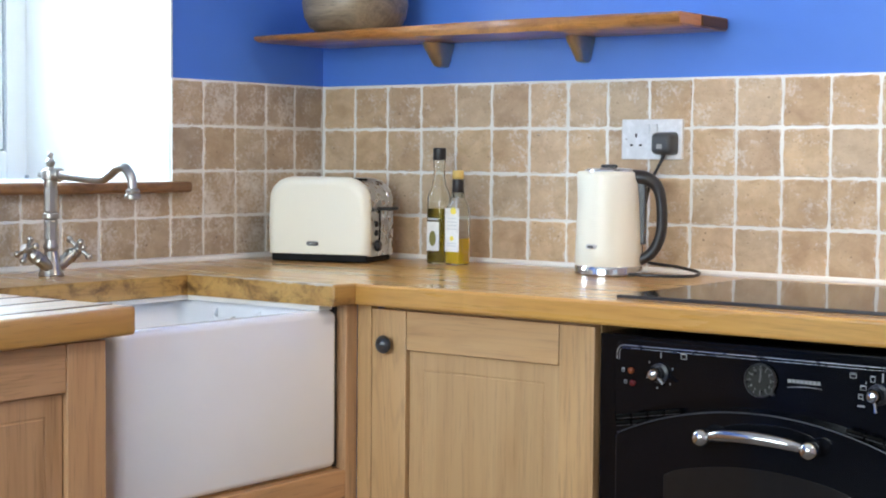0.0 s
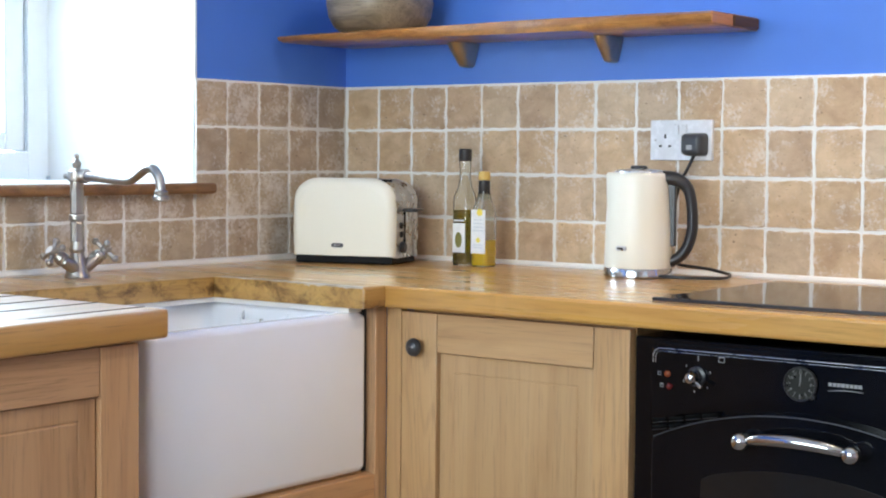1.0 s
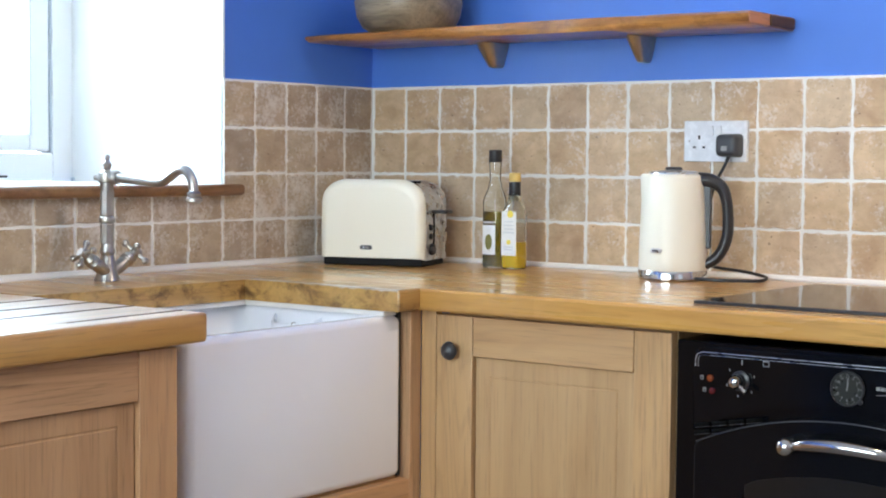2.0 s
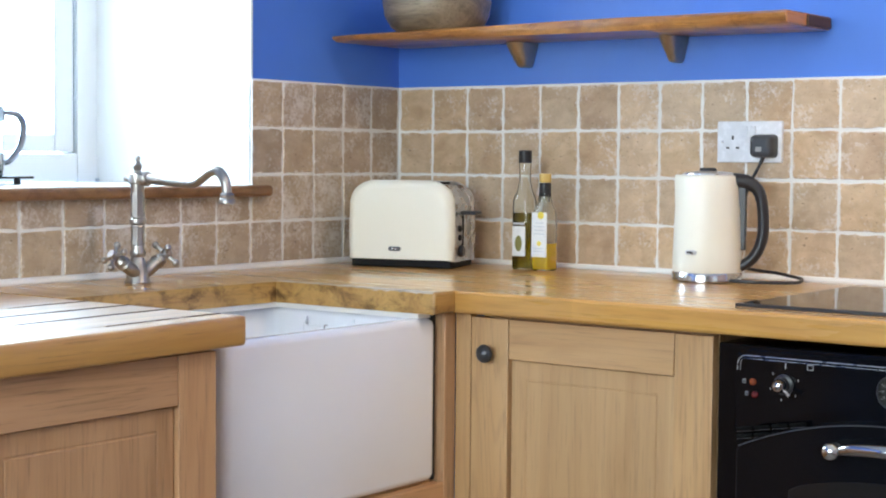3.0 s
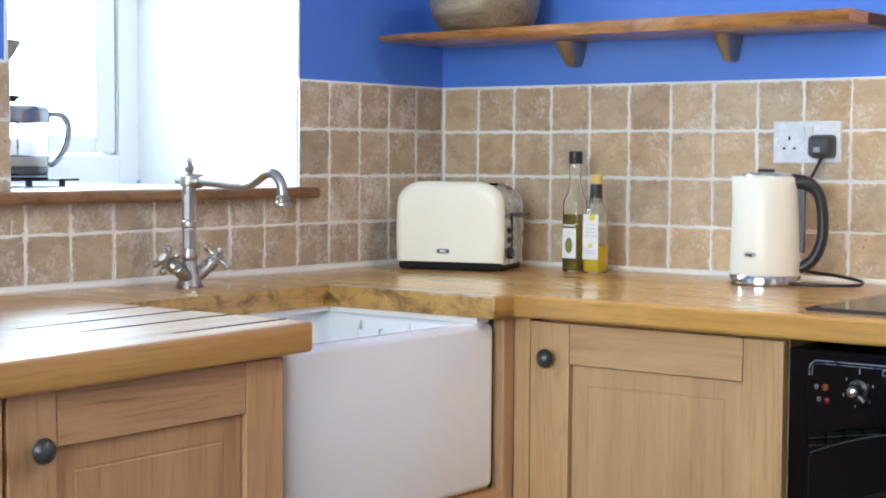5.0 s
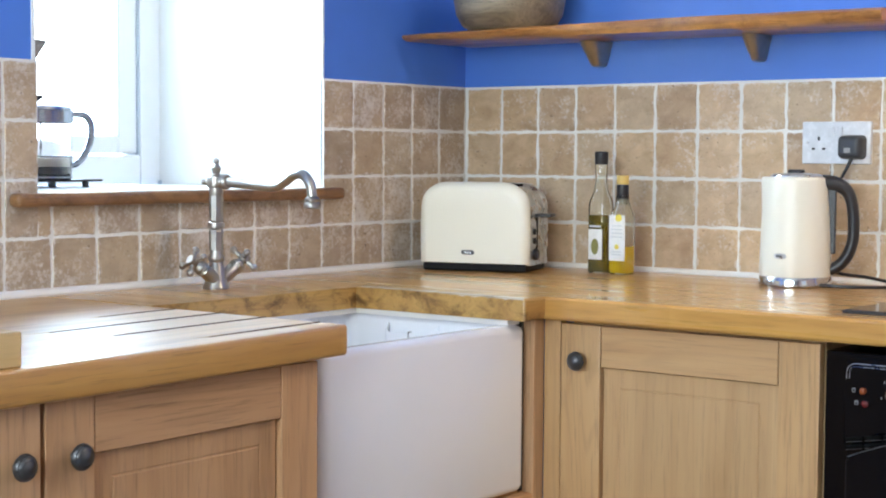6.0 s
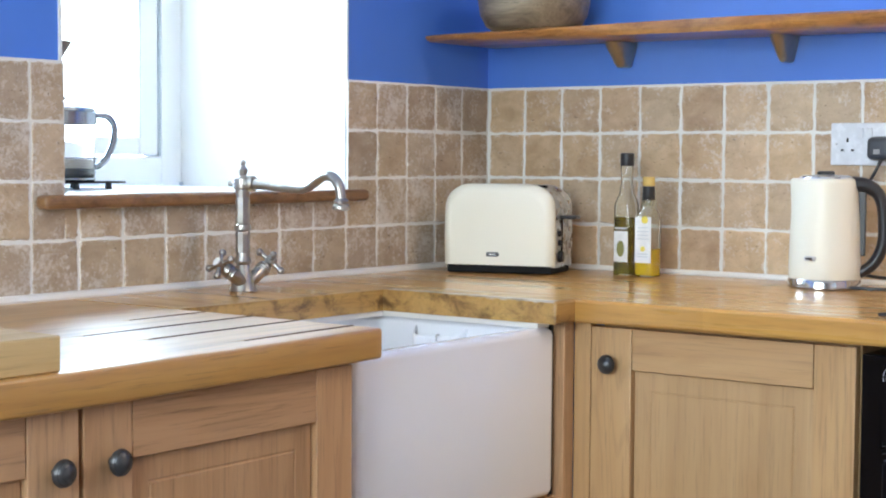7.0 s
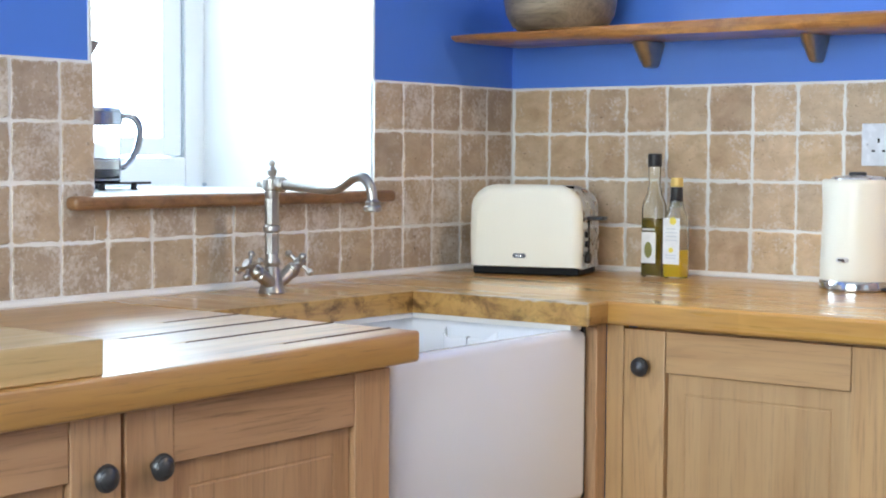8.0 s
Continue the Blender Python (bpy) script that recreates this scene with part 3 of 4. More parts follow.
shaker_door(far_unit, 0.002, 0.506, 0.115, DOOR_TOP - 0.003, (0.468, 0.771), 0.079, 0.076, woods=(PINK_LIT_PANEL, PINK_LIT_V, PINK_LIT_X))

sink_unit = thing("sink_cabinet", (0.66, -1.30, 0.0), "limed oak cabinet that carries the butler sink", "cabinet", rz=90)
part("carcass", box(0.0, 0.615, 0.032, 0.55, 0.1, 0.5385), OAK_V, sink_unit)
part("rail", box(0.0, 0.6235, 0.005, 0.030, 0.482, 0.536, 0.002), PINK_LIT_X, sink_unit)
part("door_front", box(0.002, 0.6225, 0.006, 0.030, 0.115, 0.478, 0.002), OAK_V, sink_unit)
part("post", box(0.624, 0.6575, 0.005, 0.07, 0.1, LOW - 0.002, 0.0015), PINK_LIT_V, sink_unit, "narrow oak post beside the sink")
# a black strip paints the shadow between sink and post
part("seal", box(0.6152, 0.6238, 0.028, 0.06, 0.5395, LOW - 0.002), BLACK_PLASTIC, sink_unit, "black strip for the shadow gap beside the sink")
part("plinth", box(0.0, 0.70, 0.05, 0.07, 0.0, 0.1), OAK_X, sink_unit)

end_unit = thing("end_cabinet", (1.81, -0.622, 0.0), "limed oak base cabinet on the far side of the oven", "cabinet")
part("carcass", box(0.002, 0.48, 0.002, 0.56, 0.1, LOW - 0.001), OAK_V, end_unit)
part("plinth", box(0.0, 0.48, 0.04, 0.06, 0.0, 0.1), OAK_X, end_unit)
shaker_door(end_unit, 0.003, 0.478, 0.115, DOOR_TOP, (0.05, 0.783))


# ---- butler sink ----
def butler_sink():
    x0, x1, y0, y1, z0, z1 = 0.215, 0.644, -1.238, -0.685, 0.5400, 0.8465
    loops = [round_rect(x0 + 0.012, x1 - 0.012, y0 + 0.012, y1 - 0.012, 0.018, z0, 6),
             round_rect(x0 + 0.003, x1 - 0.003, y0 + 0.003, y1 - 0.003, 0.018, z0 + 0.005, 6),
             round_rect(x0, x1, y0, y1, 0.018, z0 + 0.014, 6)]
    loops.append(round_rect(x0, x1, y0, y1, 0.018, z1 - 0.014, 6))
    for a in (30, 60, 90):
        o = 0.014 * (1 - math.cos(radians(a)))
        loops.append(round_rect(x0 + o, x1 - o, y0 + o, y1 - o, 0.018, z1 - 0.014 + 0.014 * math.sin(radians(a)), 6))
    wall = 0.030
    for a in (90, 45, 0):
        o = wall - 0.012 * math.sin(radians(a)) + 0.004
        loops.append(round_rect(x0 + o, x1 - o, y0 + o, y1 - o, 0.03, z1 - 0.012 + 0.012 * math.sin(radians(a)), 6))
    o = wall + 0.012
    loops.append(round_rect(x0 + o, x1 - o, y0 + o, y1 - o, 0.035, z0 + 0.09, 6))
    loops.append(round_rect(x0 + o + 0.01, x1 - o - 0.01, y0 + o + 0.01, y1 - o - 0.01, 0.035, z0 + 0.062, 6))
    loops.append(round_rect(x0 + o + 0.035, x1 - o - 0.035, y0 + o + 0.035, y1 - o - 0.035, 0.035, z0 + 0.052, 6))
    loops.append(round_rect(0.42, 0.44, -0.98, -0.96, 0.009, z0 + 0.047, 6))
    return rings(loops)


sink = thing("butler_sink", (0.43, -0.97, 0.5400), "white glazed fireclay butler sink below the worktop", "sink")
part("basin", butler_sink(), CERAMIC, sink, at_world=True, sharp=60)
loops = []
for k in range(25):
    u = -1 + 2 * k / 24
    side_ = max(0.0, abs(u) - 0.72) / 0.28
    x, y, top = 0.411 + 0.060 * u, -0.742 + 0.022 * side_ ** 2, 0.8175 + 0.016 * side_ ** 1.5
    loops.append([(x, y - 0.004, 0.766), (x, y - 0.004, top - 0.005), (x, y - 0.002, top - 0.001), (x, y + 0.001, top), (x, y + 0.004, top - 0.003), (x, y + 0.006, top - 0.008), (x, y + 0.006, 0.766)])
bm = rings(loops)
part("overflow", bm, CERAMIC, sink, "white raised overflow weir", at_world=True)
bm = box(0.225, 0.632, -0.728, -0.692, 0.8455, LOW - 0.001)
box(0.240, 0.276, -1.232, -0.7285, 0.8455, LOW - 0.001, bm=bm)
part("sealant", bm, CAULK, sink, "white sealant under the worktop", at_world=True)
bm = tube([(0.419, -0.738, 0.8195), (0.420, -0.747, 0.8195), (0.419, -0.747, 0.8095), (0.416, -0.744, 0.8065), (0.4145, -0.741, 0.8125)], 0.0016, 8)
part("chain_hook", bm, CHROME, sink, "small chrome plug-chain hook", at_world=True)
part("waste", lathe([(0.035, 0.6), (0.04, 0.6025), (0.03, 0.604), (0.0, 0.6035)], 24, 0.43, -0.97), CHROME, sink, "chrome waste", at_world=True)


# ---- mixer tap ----
tap = thing("mixer_tap", (0.118, -0.948, TOP), "worn nickel bridge mixer tap with crosshead handles", "tap")
col = [(0.0250, 0.0), (0.0255, 0.003), (0.0225, 0.009), (0.0205, 0.020), (0.018, 0.032), (0.015, 0.042), (0.0125, 0.050), (0.015, 0.054), (0.0155, 0.060), (0.012, 0.066),
       (0.0125, 0.072), (0.0118, 0.100), (0.0125, 0.112), (0.0155, 0.117), (0.0155, 0.122), (0.0118, 0.127), (0.0118, 0.140), (0.0125, 0.150), (0.0125, 0.172),
       (0.0118, 0.178), (0.0135, 0.183), (0.0135, 0.190), (0.017, 0.192), (0.018, 0.200), (0.017, 0.210), (0.012, 0.213), (0.006, 0.216), (0.0085, 0.222),
       (0.009, 0.227), (0.0055, 0.232), (0.004, 0.235), (0.0058, 0.239), (0.005, 0.243), (0.0, 0.246)]
part("column", lathe(col[:11] + [(0.0115, 0.074)], 26), NICKEL, tap)
part("stem", lathe([(0.011, 0.070), (0.0135, 0.074), (0.0128, 0.098), (0.0138, 0.108), (0.012, 0.114)], 8), NICKEL, tap, "eight-sided stem", sharp=20)
part("stem", lathe([(0.011, 0.124), (0.0135, 0.129), (0.0128, 0.150), (0.0138, 0.168), (0.012, 0.178)], 8), NICKEL, tap, "eight-sided stem", sharp=20)
part("stem_ring", lathe([(0.010, 0.110), (0.0155, 0.115), (0.0160, 0.1195), (0.0155, 0.124), (0.010, 0.128)], 24), NICKEL, tap)
part("head", lathe([(0.0118, 0.174)] + col[20:], 26), NICKEL, tap)
bm = tube([(-0.026, 0, 0.2005), (0.0, 0, 0.2005), (0.03, 0, 0.201), (0.10, -0.003, 0.196), (0.155, -0.005, 0.194), (0.180, -0.006, 0.203), (0.205, -0.008, 0.216),
           (0.228, -0.009, 0.2165), (0.245, -0.010, 0.200), (0.250, -0.010, 0.175)],
          [0.0045, 0.009, 0.0095, 0.0085, 0.0085, 0.0085, 0.0085, 0.009, 0.009, 0.009], 16, 5)
part("spout", bm, NICKEL, tap)
part("spout_collar", turned(lathe([(0.012, 0), (0.0145, 0.004), (0.0125, 0.009), (0.0145, 0.013), (0.012, 0.018)], 20), pose(0.014, 0, 0.201, 0, 90, 0)), NICKEL, tap)
part("spout_cap", turned(lathe([(0.005, 0), (0.006, 0.003), (0.0035, 0.006), (0.0055, 0.010), (0.0, 0.014)], 14), pose(-0.024, 0, 0.2005, 0, -90, 0)), NICKEL, tap)
part("nozzle", lathe([(0.009, 0.179), (0.0135, 0.175), (0.0125, 0.169), (0.0155, 0.166), (0.0155, 0.160), (0.013, 0.158), (0.009, 0.157)], 20, 0.250, -0.010), NICKEL, tap)
for side in (-1, 1):
    arm_dir = Vector((side * 0.006, side * 0.042, 0.030))
    base = Vector((0.007, side * 0.006, 0.016))
    arm = tube([base, base + arm_dir * 0.35, base + arm_dir * 0.7, base + arm_dir], [0.011, 0.013, 0.0128, 0.012], 16, 3)
    arm_ob = part("arm", arm, NICKEL, tap)
    ax = arm_dir.to_track_quat("Z", "Y").to_matrix().to_4x4()
    ax = Matrix.Translation(base + arm_dir) @ ax @ Matrix.Rotation(radians(24 if side < 0 else 52), 4, "Z")
    hb = lathe([(0.012, -0.017), (0.0145, -0.0145), (0.012, -0.012), (0.0145, -0.009), (0.0125, -0.006), (0.0135, -0.002), (0.010, 0.002), (0.008, 0.006), (0.0095, 0.009), (0.0105, 0.016), (0.0105, 0.020), (0.0095, 0.0225), (0.0, 0.023)], 18)
    for k in range(4):
        a = radians(90 * k)
        tip = Vector((math.cos(a), math.sin(a), 0))
        tube([tip * 0.006 + Vector((0, 0, 0.0135)), tip * 0.018 + Vector((0, 0, 0.0135)), tip * 0.024 + Vector((0, 0, 0.0135))], [0.0048, 0.004, 0.005], 10, 1, bm=hb)
        ball(0.0072, tip * 0.0265 + Vector((0, 0, 0.0135)), hb, 12)
    h = part("crosshead", turned(hb, ax), NICKEL, arm_ob, "crosshead handle with ball ends", sharp=50)
    part("indice", turned(lathe([(0.0086, 0.0229), (0.0086, 0.0238), (0.0, 0.0244)], 18), ax), CERAMIC, arm_ob, "white china button")


# ---- oven ----
OVX = 1.508
oven = thing("built_in_oven", (OVX, -0.632, 0.0), "black enamel built-in oven with chrome handle", "oven")
part("body", box(-0.311, 0.3, 0.0, 0.52, 0.105, 0.838, 0.003), BLACK_ENAMEL, oven)


def arc_z(x, half, side_z, peak_z):
    rise = peak_z - side_z
    rad = (half * half + rise * rise) / (2 * rise)
    return peak_z - rad + math.sqrt(rad * rad - x * x)


def arch_outline(half, side_z, peak_z, z0, r=0.012, n=22):
    pts = [(-half, z0), (half, z0)]
    for i in range(n + 1):
        x = half * (1 - 2 * i / n)
        pts.append((x, arc_z(x, half, side_z, peak_z) - (0.004 if i in (0, n) else 0)))
    return pts


def panel_outline():
    pts = []
    n = 20
    for i in range(n + 1):
        x = -0.274 + 0.548 * i / n
        pts.append((x, arc_z(x, 0.274, 0.688, 0.752)))
    for a in range(0, 91, 18):
        pts.append((0.274 - 0.014 + 0.014 * math.cos(radians(a)), 0.829 - 0.014 + 0.014 * math.sin(radians(a))))
    for a in range(90, 181, 18):
        pts.append((-0.274 + 0.014 + 0.014 * math.cos(radians(a)), 0.829 - 0.014 + 0.014 * math.sin(radians(a))))
    return pts


panel = part("control_panel", upright(panel_outline(), -0.012, 0.0, 0.004), BLACK_ENAMEL, oven)
for reach, r in ((0.0, 0.0008), (0.0048, 0.0005)):
    bend = [(0.0145 - reach) * math.cos(radians(15 * k)) for k in range(7)]
    pts = [(-0.2545 - c, -0.0129, 0.8072 + d) for c, d in zip(bend, bend[::-1])]
    pts = [(pts[0][0], -0.0129, 0.797)] + pts + [(-x, y, z) for x, y, z in reversed(pts)] + [(-pts[0][0], -0.0129, 0.797)]
    part("pinstripe", tube(pts, r, 8, 1), STEEL, panel, "fine silver line")
door = part("door", upright(arch_outline(0.268, 0.671, 0.732, 0.125), -0.020, -0.001, 0.005, 3), BLACK_ENAMEL, oven, "arched black oven door")
pts = [(x, -0.0195, arc_z(x, 0.268, 0.671, 0.732) - 0.0025) for x in [-0.262 + 0.0262 * i for i in range(21)]]
part("edge_trim", tube(pts, 0.0013, 8, 1), PEWTER, door, "thin arched metal edge")
part("glass", upright(arch_outline(0.172, 0.614, 0.640, 0.24), -0.0215, -0.012, 0.003), OVEN_GLASS, door, "smoked glass oven window")
bm = tube([(-0.082, -0.040, 0.6855), (-0.055, -0.051, 0.693), (0.003, -0.057, 0.697), (0.06, -0.051, 0.693), (0.092, -0.040, 0.6855)], [0.0075, 0.0105, 0.0118, 0.0105, 0.0075], 20, 6)
part("handle", bm, CHROME, door, "bowed chrome handle")
for side in (-1, 1):
    bm = turned(lathe([(0.009, 0.0), (0.0115, 0.003), (0.0125, 0.010), (0.0150, 0.018), (0.0158, 0.025), (0.0145, 0.032), (0.0100, 0.037), (0.005, 0.039), (0.0, 0.0395)], 26),
                pose(0.094 * side + 0.005, -0.0195, 0.685, 90, 0, 0))
    part("handle_mount", bm, CHROME, door, "round chrome handle end")
# vents over the arch
for side in (-1, 1):
    for row in range(2):
        for k in range(4 - row):
            x0, x1 = 0.268 - 0.0315 * k, 0.268 - 0.0315 * k - 0.027
            za, zb = (0.6975 - 0.0122 * row + 0.174 * (0.268 - x) for x in (x0, x1))
            part("vent_slot", tube([(side * x0, -0.0125, za), (side * x1, -0.0125, zb)], 0.0034, 8, 1), DARK_HOLE, panel if row == 0 else oven)
            # thin paler line paints the highlight on the lip below the slot
            part("vent_lip", tube([(side * x0, -0.0132, za - 0.0042), (side * x1, -0.0132, zb - 0.0042)], 0.0007, 6, 1), PEWTER, panel if row == 0 else oven)
for kx, turn in ((-0.186, 35), (0.196, 75)):
    m = pose(kx, -0.0125, 0.779, 90, 0, 0)
    bm = turned(lathe([(0.017, 0), (0.017, 0.003), (0.012, 0.005), (0.011, 0.012)], 24), m)
    k_ob = part("dial_collar", bm, BLACK_PLASTIC, panel)
    bm = lathe([(0.0085, 0.008), (0.011, 0.012), (0.0118, 0.019), (0.0095, 0.025), (0.0085, 0.0265), (0.0065, 0.0265), (0.006, 0.029), (0.0, 0.0305)], 24)
    a = radians(-turn)
    tube([(0.004 * math.cos(a), 0.004 * math.sin(a), 0.019), (0.016 * math.cos(a), 0.016 * math.sin(a), 0.021), (0.026 * math.cos(a), 0.026 * math.sin(a), 0.024)], [0.003, 0.0028, 0.0038], 10, 1, bm=bm)
    part("dial_knob", turned(bm, m), CHROME, panel, "chrome control knob with a lever tip")
    for k in (0, 2, 3, 4, 5):
        b_ = radians(20 + 60 * k)
        part("tick", box(kx + 0.026 * math.cos(b_) - 0.0008, kx + 0.026 * math.cos(b_) + 0.0008, -0.0126, -0.012, 0.779 + 0.026 * math.sin(b_) - 0.002, 0.779 + 0.026 * math.sin(b_) + 0.002), WHITE_PRINT, panel)


def mark(x, z, w, h, hollow=False):
    t = 0.0012
    if not hollow:
        bm = box(x - w / 2, x + w / 2, -0.0127, -0.012, z - h / 2, z + h / 2)
    else:
        bm = box(x - w / 2, x + w / 2, -0.0127, -0.012, z + h / 2 - t * 2, z + h / 2)
        box(x - w / 2, x + w / 2, -0.0127, -0.012, z - h / 2, z - h / 2 + t, bm=bm)
        box(x - w / 2, x - w / 2 + t, -0.0127, -0.012, z - h / 2, z + h / 2, bm=bm)
        box(x + w / 2 - t, x + w / 2, -0.0127, -0.012, z - h / 2, z + h / 2, bm=bm)
    part("printed_symbol", bm, WHITE_PRINT, panel)


mark(-0.184, 0.810, 0.002, 0.009)
mark(-0.141, 0.811, 0.011, 0.010, True)
mark(-0.257, 0.779, 0.006, 0.007, True)
mark(-0.252, 0.759, 0.006, 0.007, True)
mark(0.155, 0.806, 0.011, 0.009, True)
mark(0.155, 0.8085, 0.009, 0.003)
mark(0.203, 0.806, 0.003, 0.014)
mark(0.187, 0.803, 0.008, 0.010, True)
mark(0.172, 0.788, 0.010, 0.008, True)
mark(0.168, 0.774, 0.008, 0.008, True)
mark(0.169, 0.759, 0.012, 0.003)
for z, m in ((0.779, AMBER), (0.758, RED)):
    part("indicator_lamp", turned(lathe([(0.0058, 0), (0.0058, 0.003), (0.004, 0.005), (0.0, 0.0056)], 16), pose(-0.241 if m == AMBER else -0.237, -0.012, z, 90, 0, 0)), m, panel, "small indicator lens")
clock = part("clock", turned(lathe([(0.0275, 0), (0.0285, 0.003), (0.027, 0.006), (0.0255, 0.0065), (0.025, 0.004), (0.0, 0.004)], 40), pose(0.0, -0.012, 0.784, 90, 0, 0)), DIAL, oven, "round dark clock dial")
part("bezel", turned(hoop([(0.0252, 0.0058), (0.0268, 0.0075), (0.0283, 0.0055), (0.0268, 0.005)], 40), pose(0.0, -0.012, 0.784, 90, 0, 0)), PEWTER, clock)
for k in range(12):
    a = radians(30 * k)
    s, c = math.sin(a), math.cos(a)
    bm = box(-0.0005, 0.0005, -0.0008, 0.0, 0.0218, 0.0238)
    part("hour_mark", turned(bm, pose(0.0, -0.0162, 0.784) @ Matrix.Rotation(a, 4, "Y")), WHITE_PRINT, clock)
    word = bpy.data.curves.new("numeral", "FONT")
    word.body, word.size, word.align_x, word.align_y = str(k or 12), 0.0066, "CENTER", "CENTER"
    word.extrude, word.resolution_u = 0.0002, 2
    shape = bpy.data.objects.new("numeral", word)
    me = bpy.data.meshes.new_from_object(shape)
    bpy.data.objects.remove(shape)
    bm = bmesh.new()
    bm.from_mesh(me)
    bpy.data.meshes.remove(me)
    part("numeral", turned(bm, pose(0.0182 * s, -0.0166, 0.784 + 0.0182 * c, 90, 0, 0)), WHITE_PRINT, clock)
for a, ln, w in ((4, 0.016, 0.0009), (8, 0.011, 0.0012)):
    part("clock_hand", turned(box(-w, w, -0.0008, 0.0, -0.003, ln), pose(0.0, -0.0172, 0.784) @ Matrix.Rotation(radians(a), 4, "Y")), WHITE_PRINT, clock)
part("clock_button", turned(lathe([(0.0035, 0), (0.004, 0.006), (0.0, 0.008)], 14), pose(0.021, -0.012, 0.764, 90, 0, 0)), BLACK_PLASTIC, oven)
bm = bmesh.new()
for k in range(8):
    x = 0.046 + 0.0071 * k
    bm = box(x, x + 0.0058, -0.0127, -0.012, 0.7848, 0.7905, bm=bm)
part("printed_bar", bm, WHITE_PRINT, panel, "row of pale printed bars")
part("printed_bar", tube([(0.045, -0.0124, 0.777), (0.075, -0.0124, 0.780), (0.104, -0.0124, 0.779)], [0.0004, 0.0009, 0.0004], 6, 3), WHITE_PRINT, panel)

# ---- hob ----
hob = thing("ceramic_hob", (1.50, -0.36, TOP), "black glass ceramic hob set in the worktop", "hob")
part("glass_plate", box(-0.2855, 0.2855, -0.2395, 0.2435, 0.001, 0.006, 0.0012), BLACK_GLASS, hob, "polished black glass")
for x0, x1, y0, y1 in ((-0.289, 0.289, -0.243, -0.240), (-0.289, 0.289, 0.244, 0.247), (-0.289, -0.286, -0.240, 0.244), (0.286, 0.289, -0.240, 0.244)):
    part("rim", box(x0, x1, y0, y1, 0.0, 0.0056, 0.0009), BLACK_PLASTIC, hob, "thin black rim")

# ---- shelf, its brackets and bowl ----
def shelf_board():
    """A waney-edged board: deeper and thinner towards the corner."""
    loops = []
    n = 40
    for i in range(n + 1):
        u = i / n
        x = 0.012 + 1.091 * u
        depth = 0.275 - 0.075 * min(1, u / 0.45) ** 0.8 + 0.006 * math.sin(9 * u) + 0.003 * math.sin(31 * u)
        if u < 0.06:
            depth -= 0.012 * (1 - u / 0.06)
        t = 0.014 + 0.013 * min(1, u / 0.55)
        low = 1.406 + 0.001 * math.sin(5 * u)
        lean = 0.012 + 0.008 * math.sin(7 * u + 1)
        loops.append([(x, 0.006, low), (x, 0.006, low + t), (x, -depth + lean * 0.4, low + t), (x, -depth, low + t * 0.8), (x, -depth + lean * 0.2, low + t * 0.35), (x, -depth + lean, low)])
    return rings(loops)


shelf = thing("wall_shelf", (0.55, 0.0, 1.406), "waney-edged brown timber wall shelf on tapered brackets", "shelf")
part("board", shelf_board(), SHELF_WOOD, shelf, at_world=True, sharp=50)
part("end_grain", box(1.1026, 1.1046, -0.196, -0.106, 1.4085, 1.4300, 0.0008), END_GRAIN, shelf, "sawn orange end grain", at_world=True)
part("end_bark", box(1.1025, 1.1085, -0.105, 0.004, 1.408, 1.430, 0.0025), BARK, shelf, "dark bark left on the end", at_world=True)
for bx, slim in ((0.370, 1.0), (0.761, 0.82)):
    loops = []
    for z, w, d in ((1.4055, 0.029, 0.070), (1.398, 0.028, 0.066), (1.375, 0.0215, 0.046), (1.358, 0.0165, 0.032), (1.353, 0.014, 0.027), (1.351, 0.010, 0.020)):
        loop = []
        for k in range(17):
            a = math.pi * k / 16
            loop.append((bx + w * slim * math.cos(a), 0.008 - (d + 0.006) * math.sin(a) ** 0.8, z))
        loops.append(loop)
    part("bracket", rings(loops), BRONZE, shelf, "tapered bronze bracket", at_world=True, sharp=50)

bowl = thing("bowl", (0.222, -0.142, 1.4225), "rounded grey-brown turned wooden bowl on the shelf", "bowl")
prof = [(0.068, 0.0), (0.085, 0.002), (0.105, 0.015), (0.119, 0.040), (0.1245, 0.072), (0.119, 0.105), (0.108, 0.128), (0.104, 0.130), (0.100, 0.126), (0.110, 0.104),
        (0.112, 0.075), (0.104, 0.045), (0.085, 0.020), (0.0, 0.012)]
part("vessel", lathe(prof, 56), GREY_WOOD, bowl, sharp=60)

# ---- toaster ----
TA = 18.0
toaster = thing("toaster", (0.336, -0.230, TOP), "cream and steel toaster with a black base", "toaster", rz=TA)
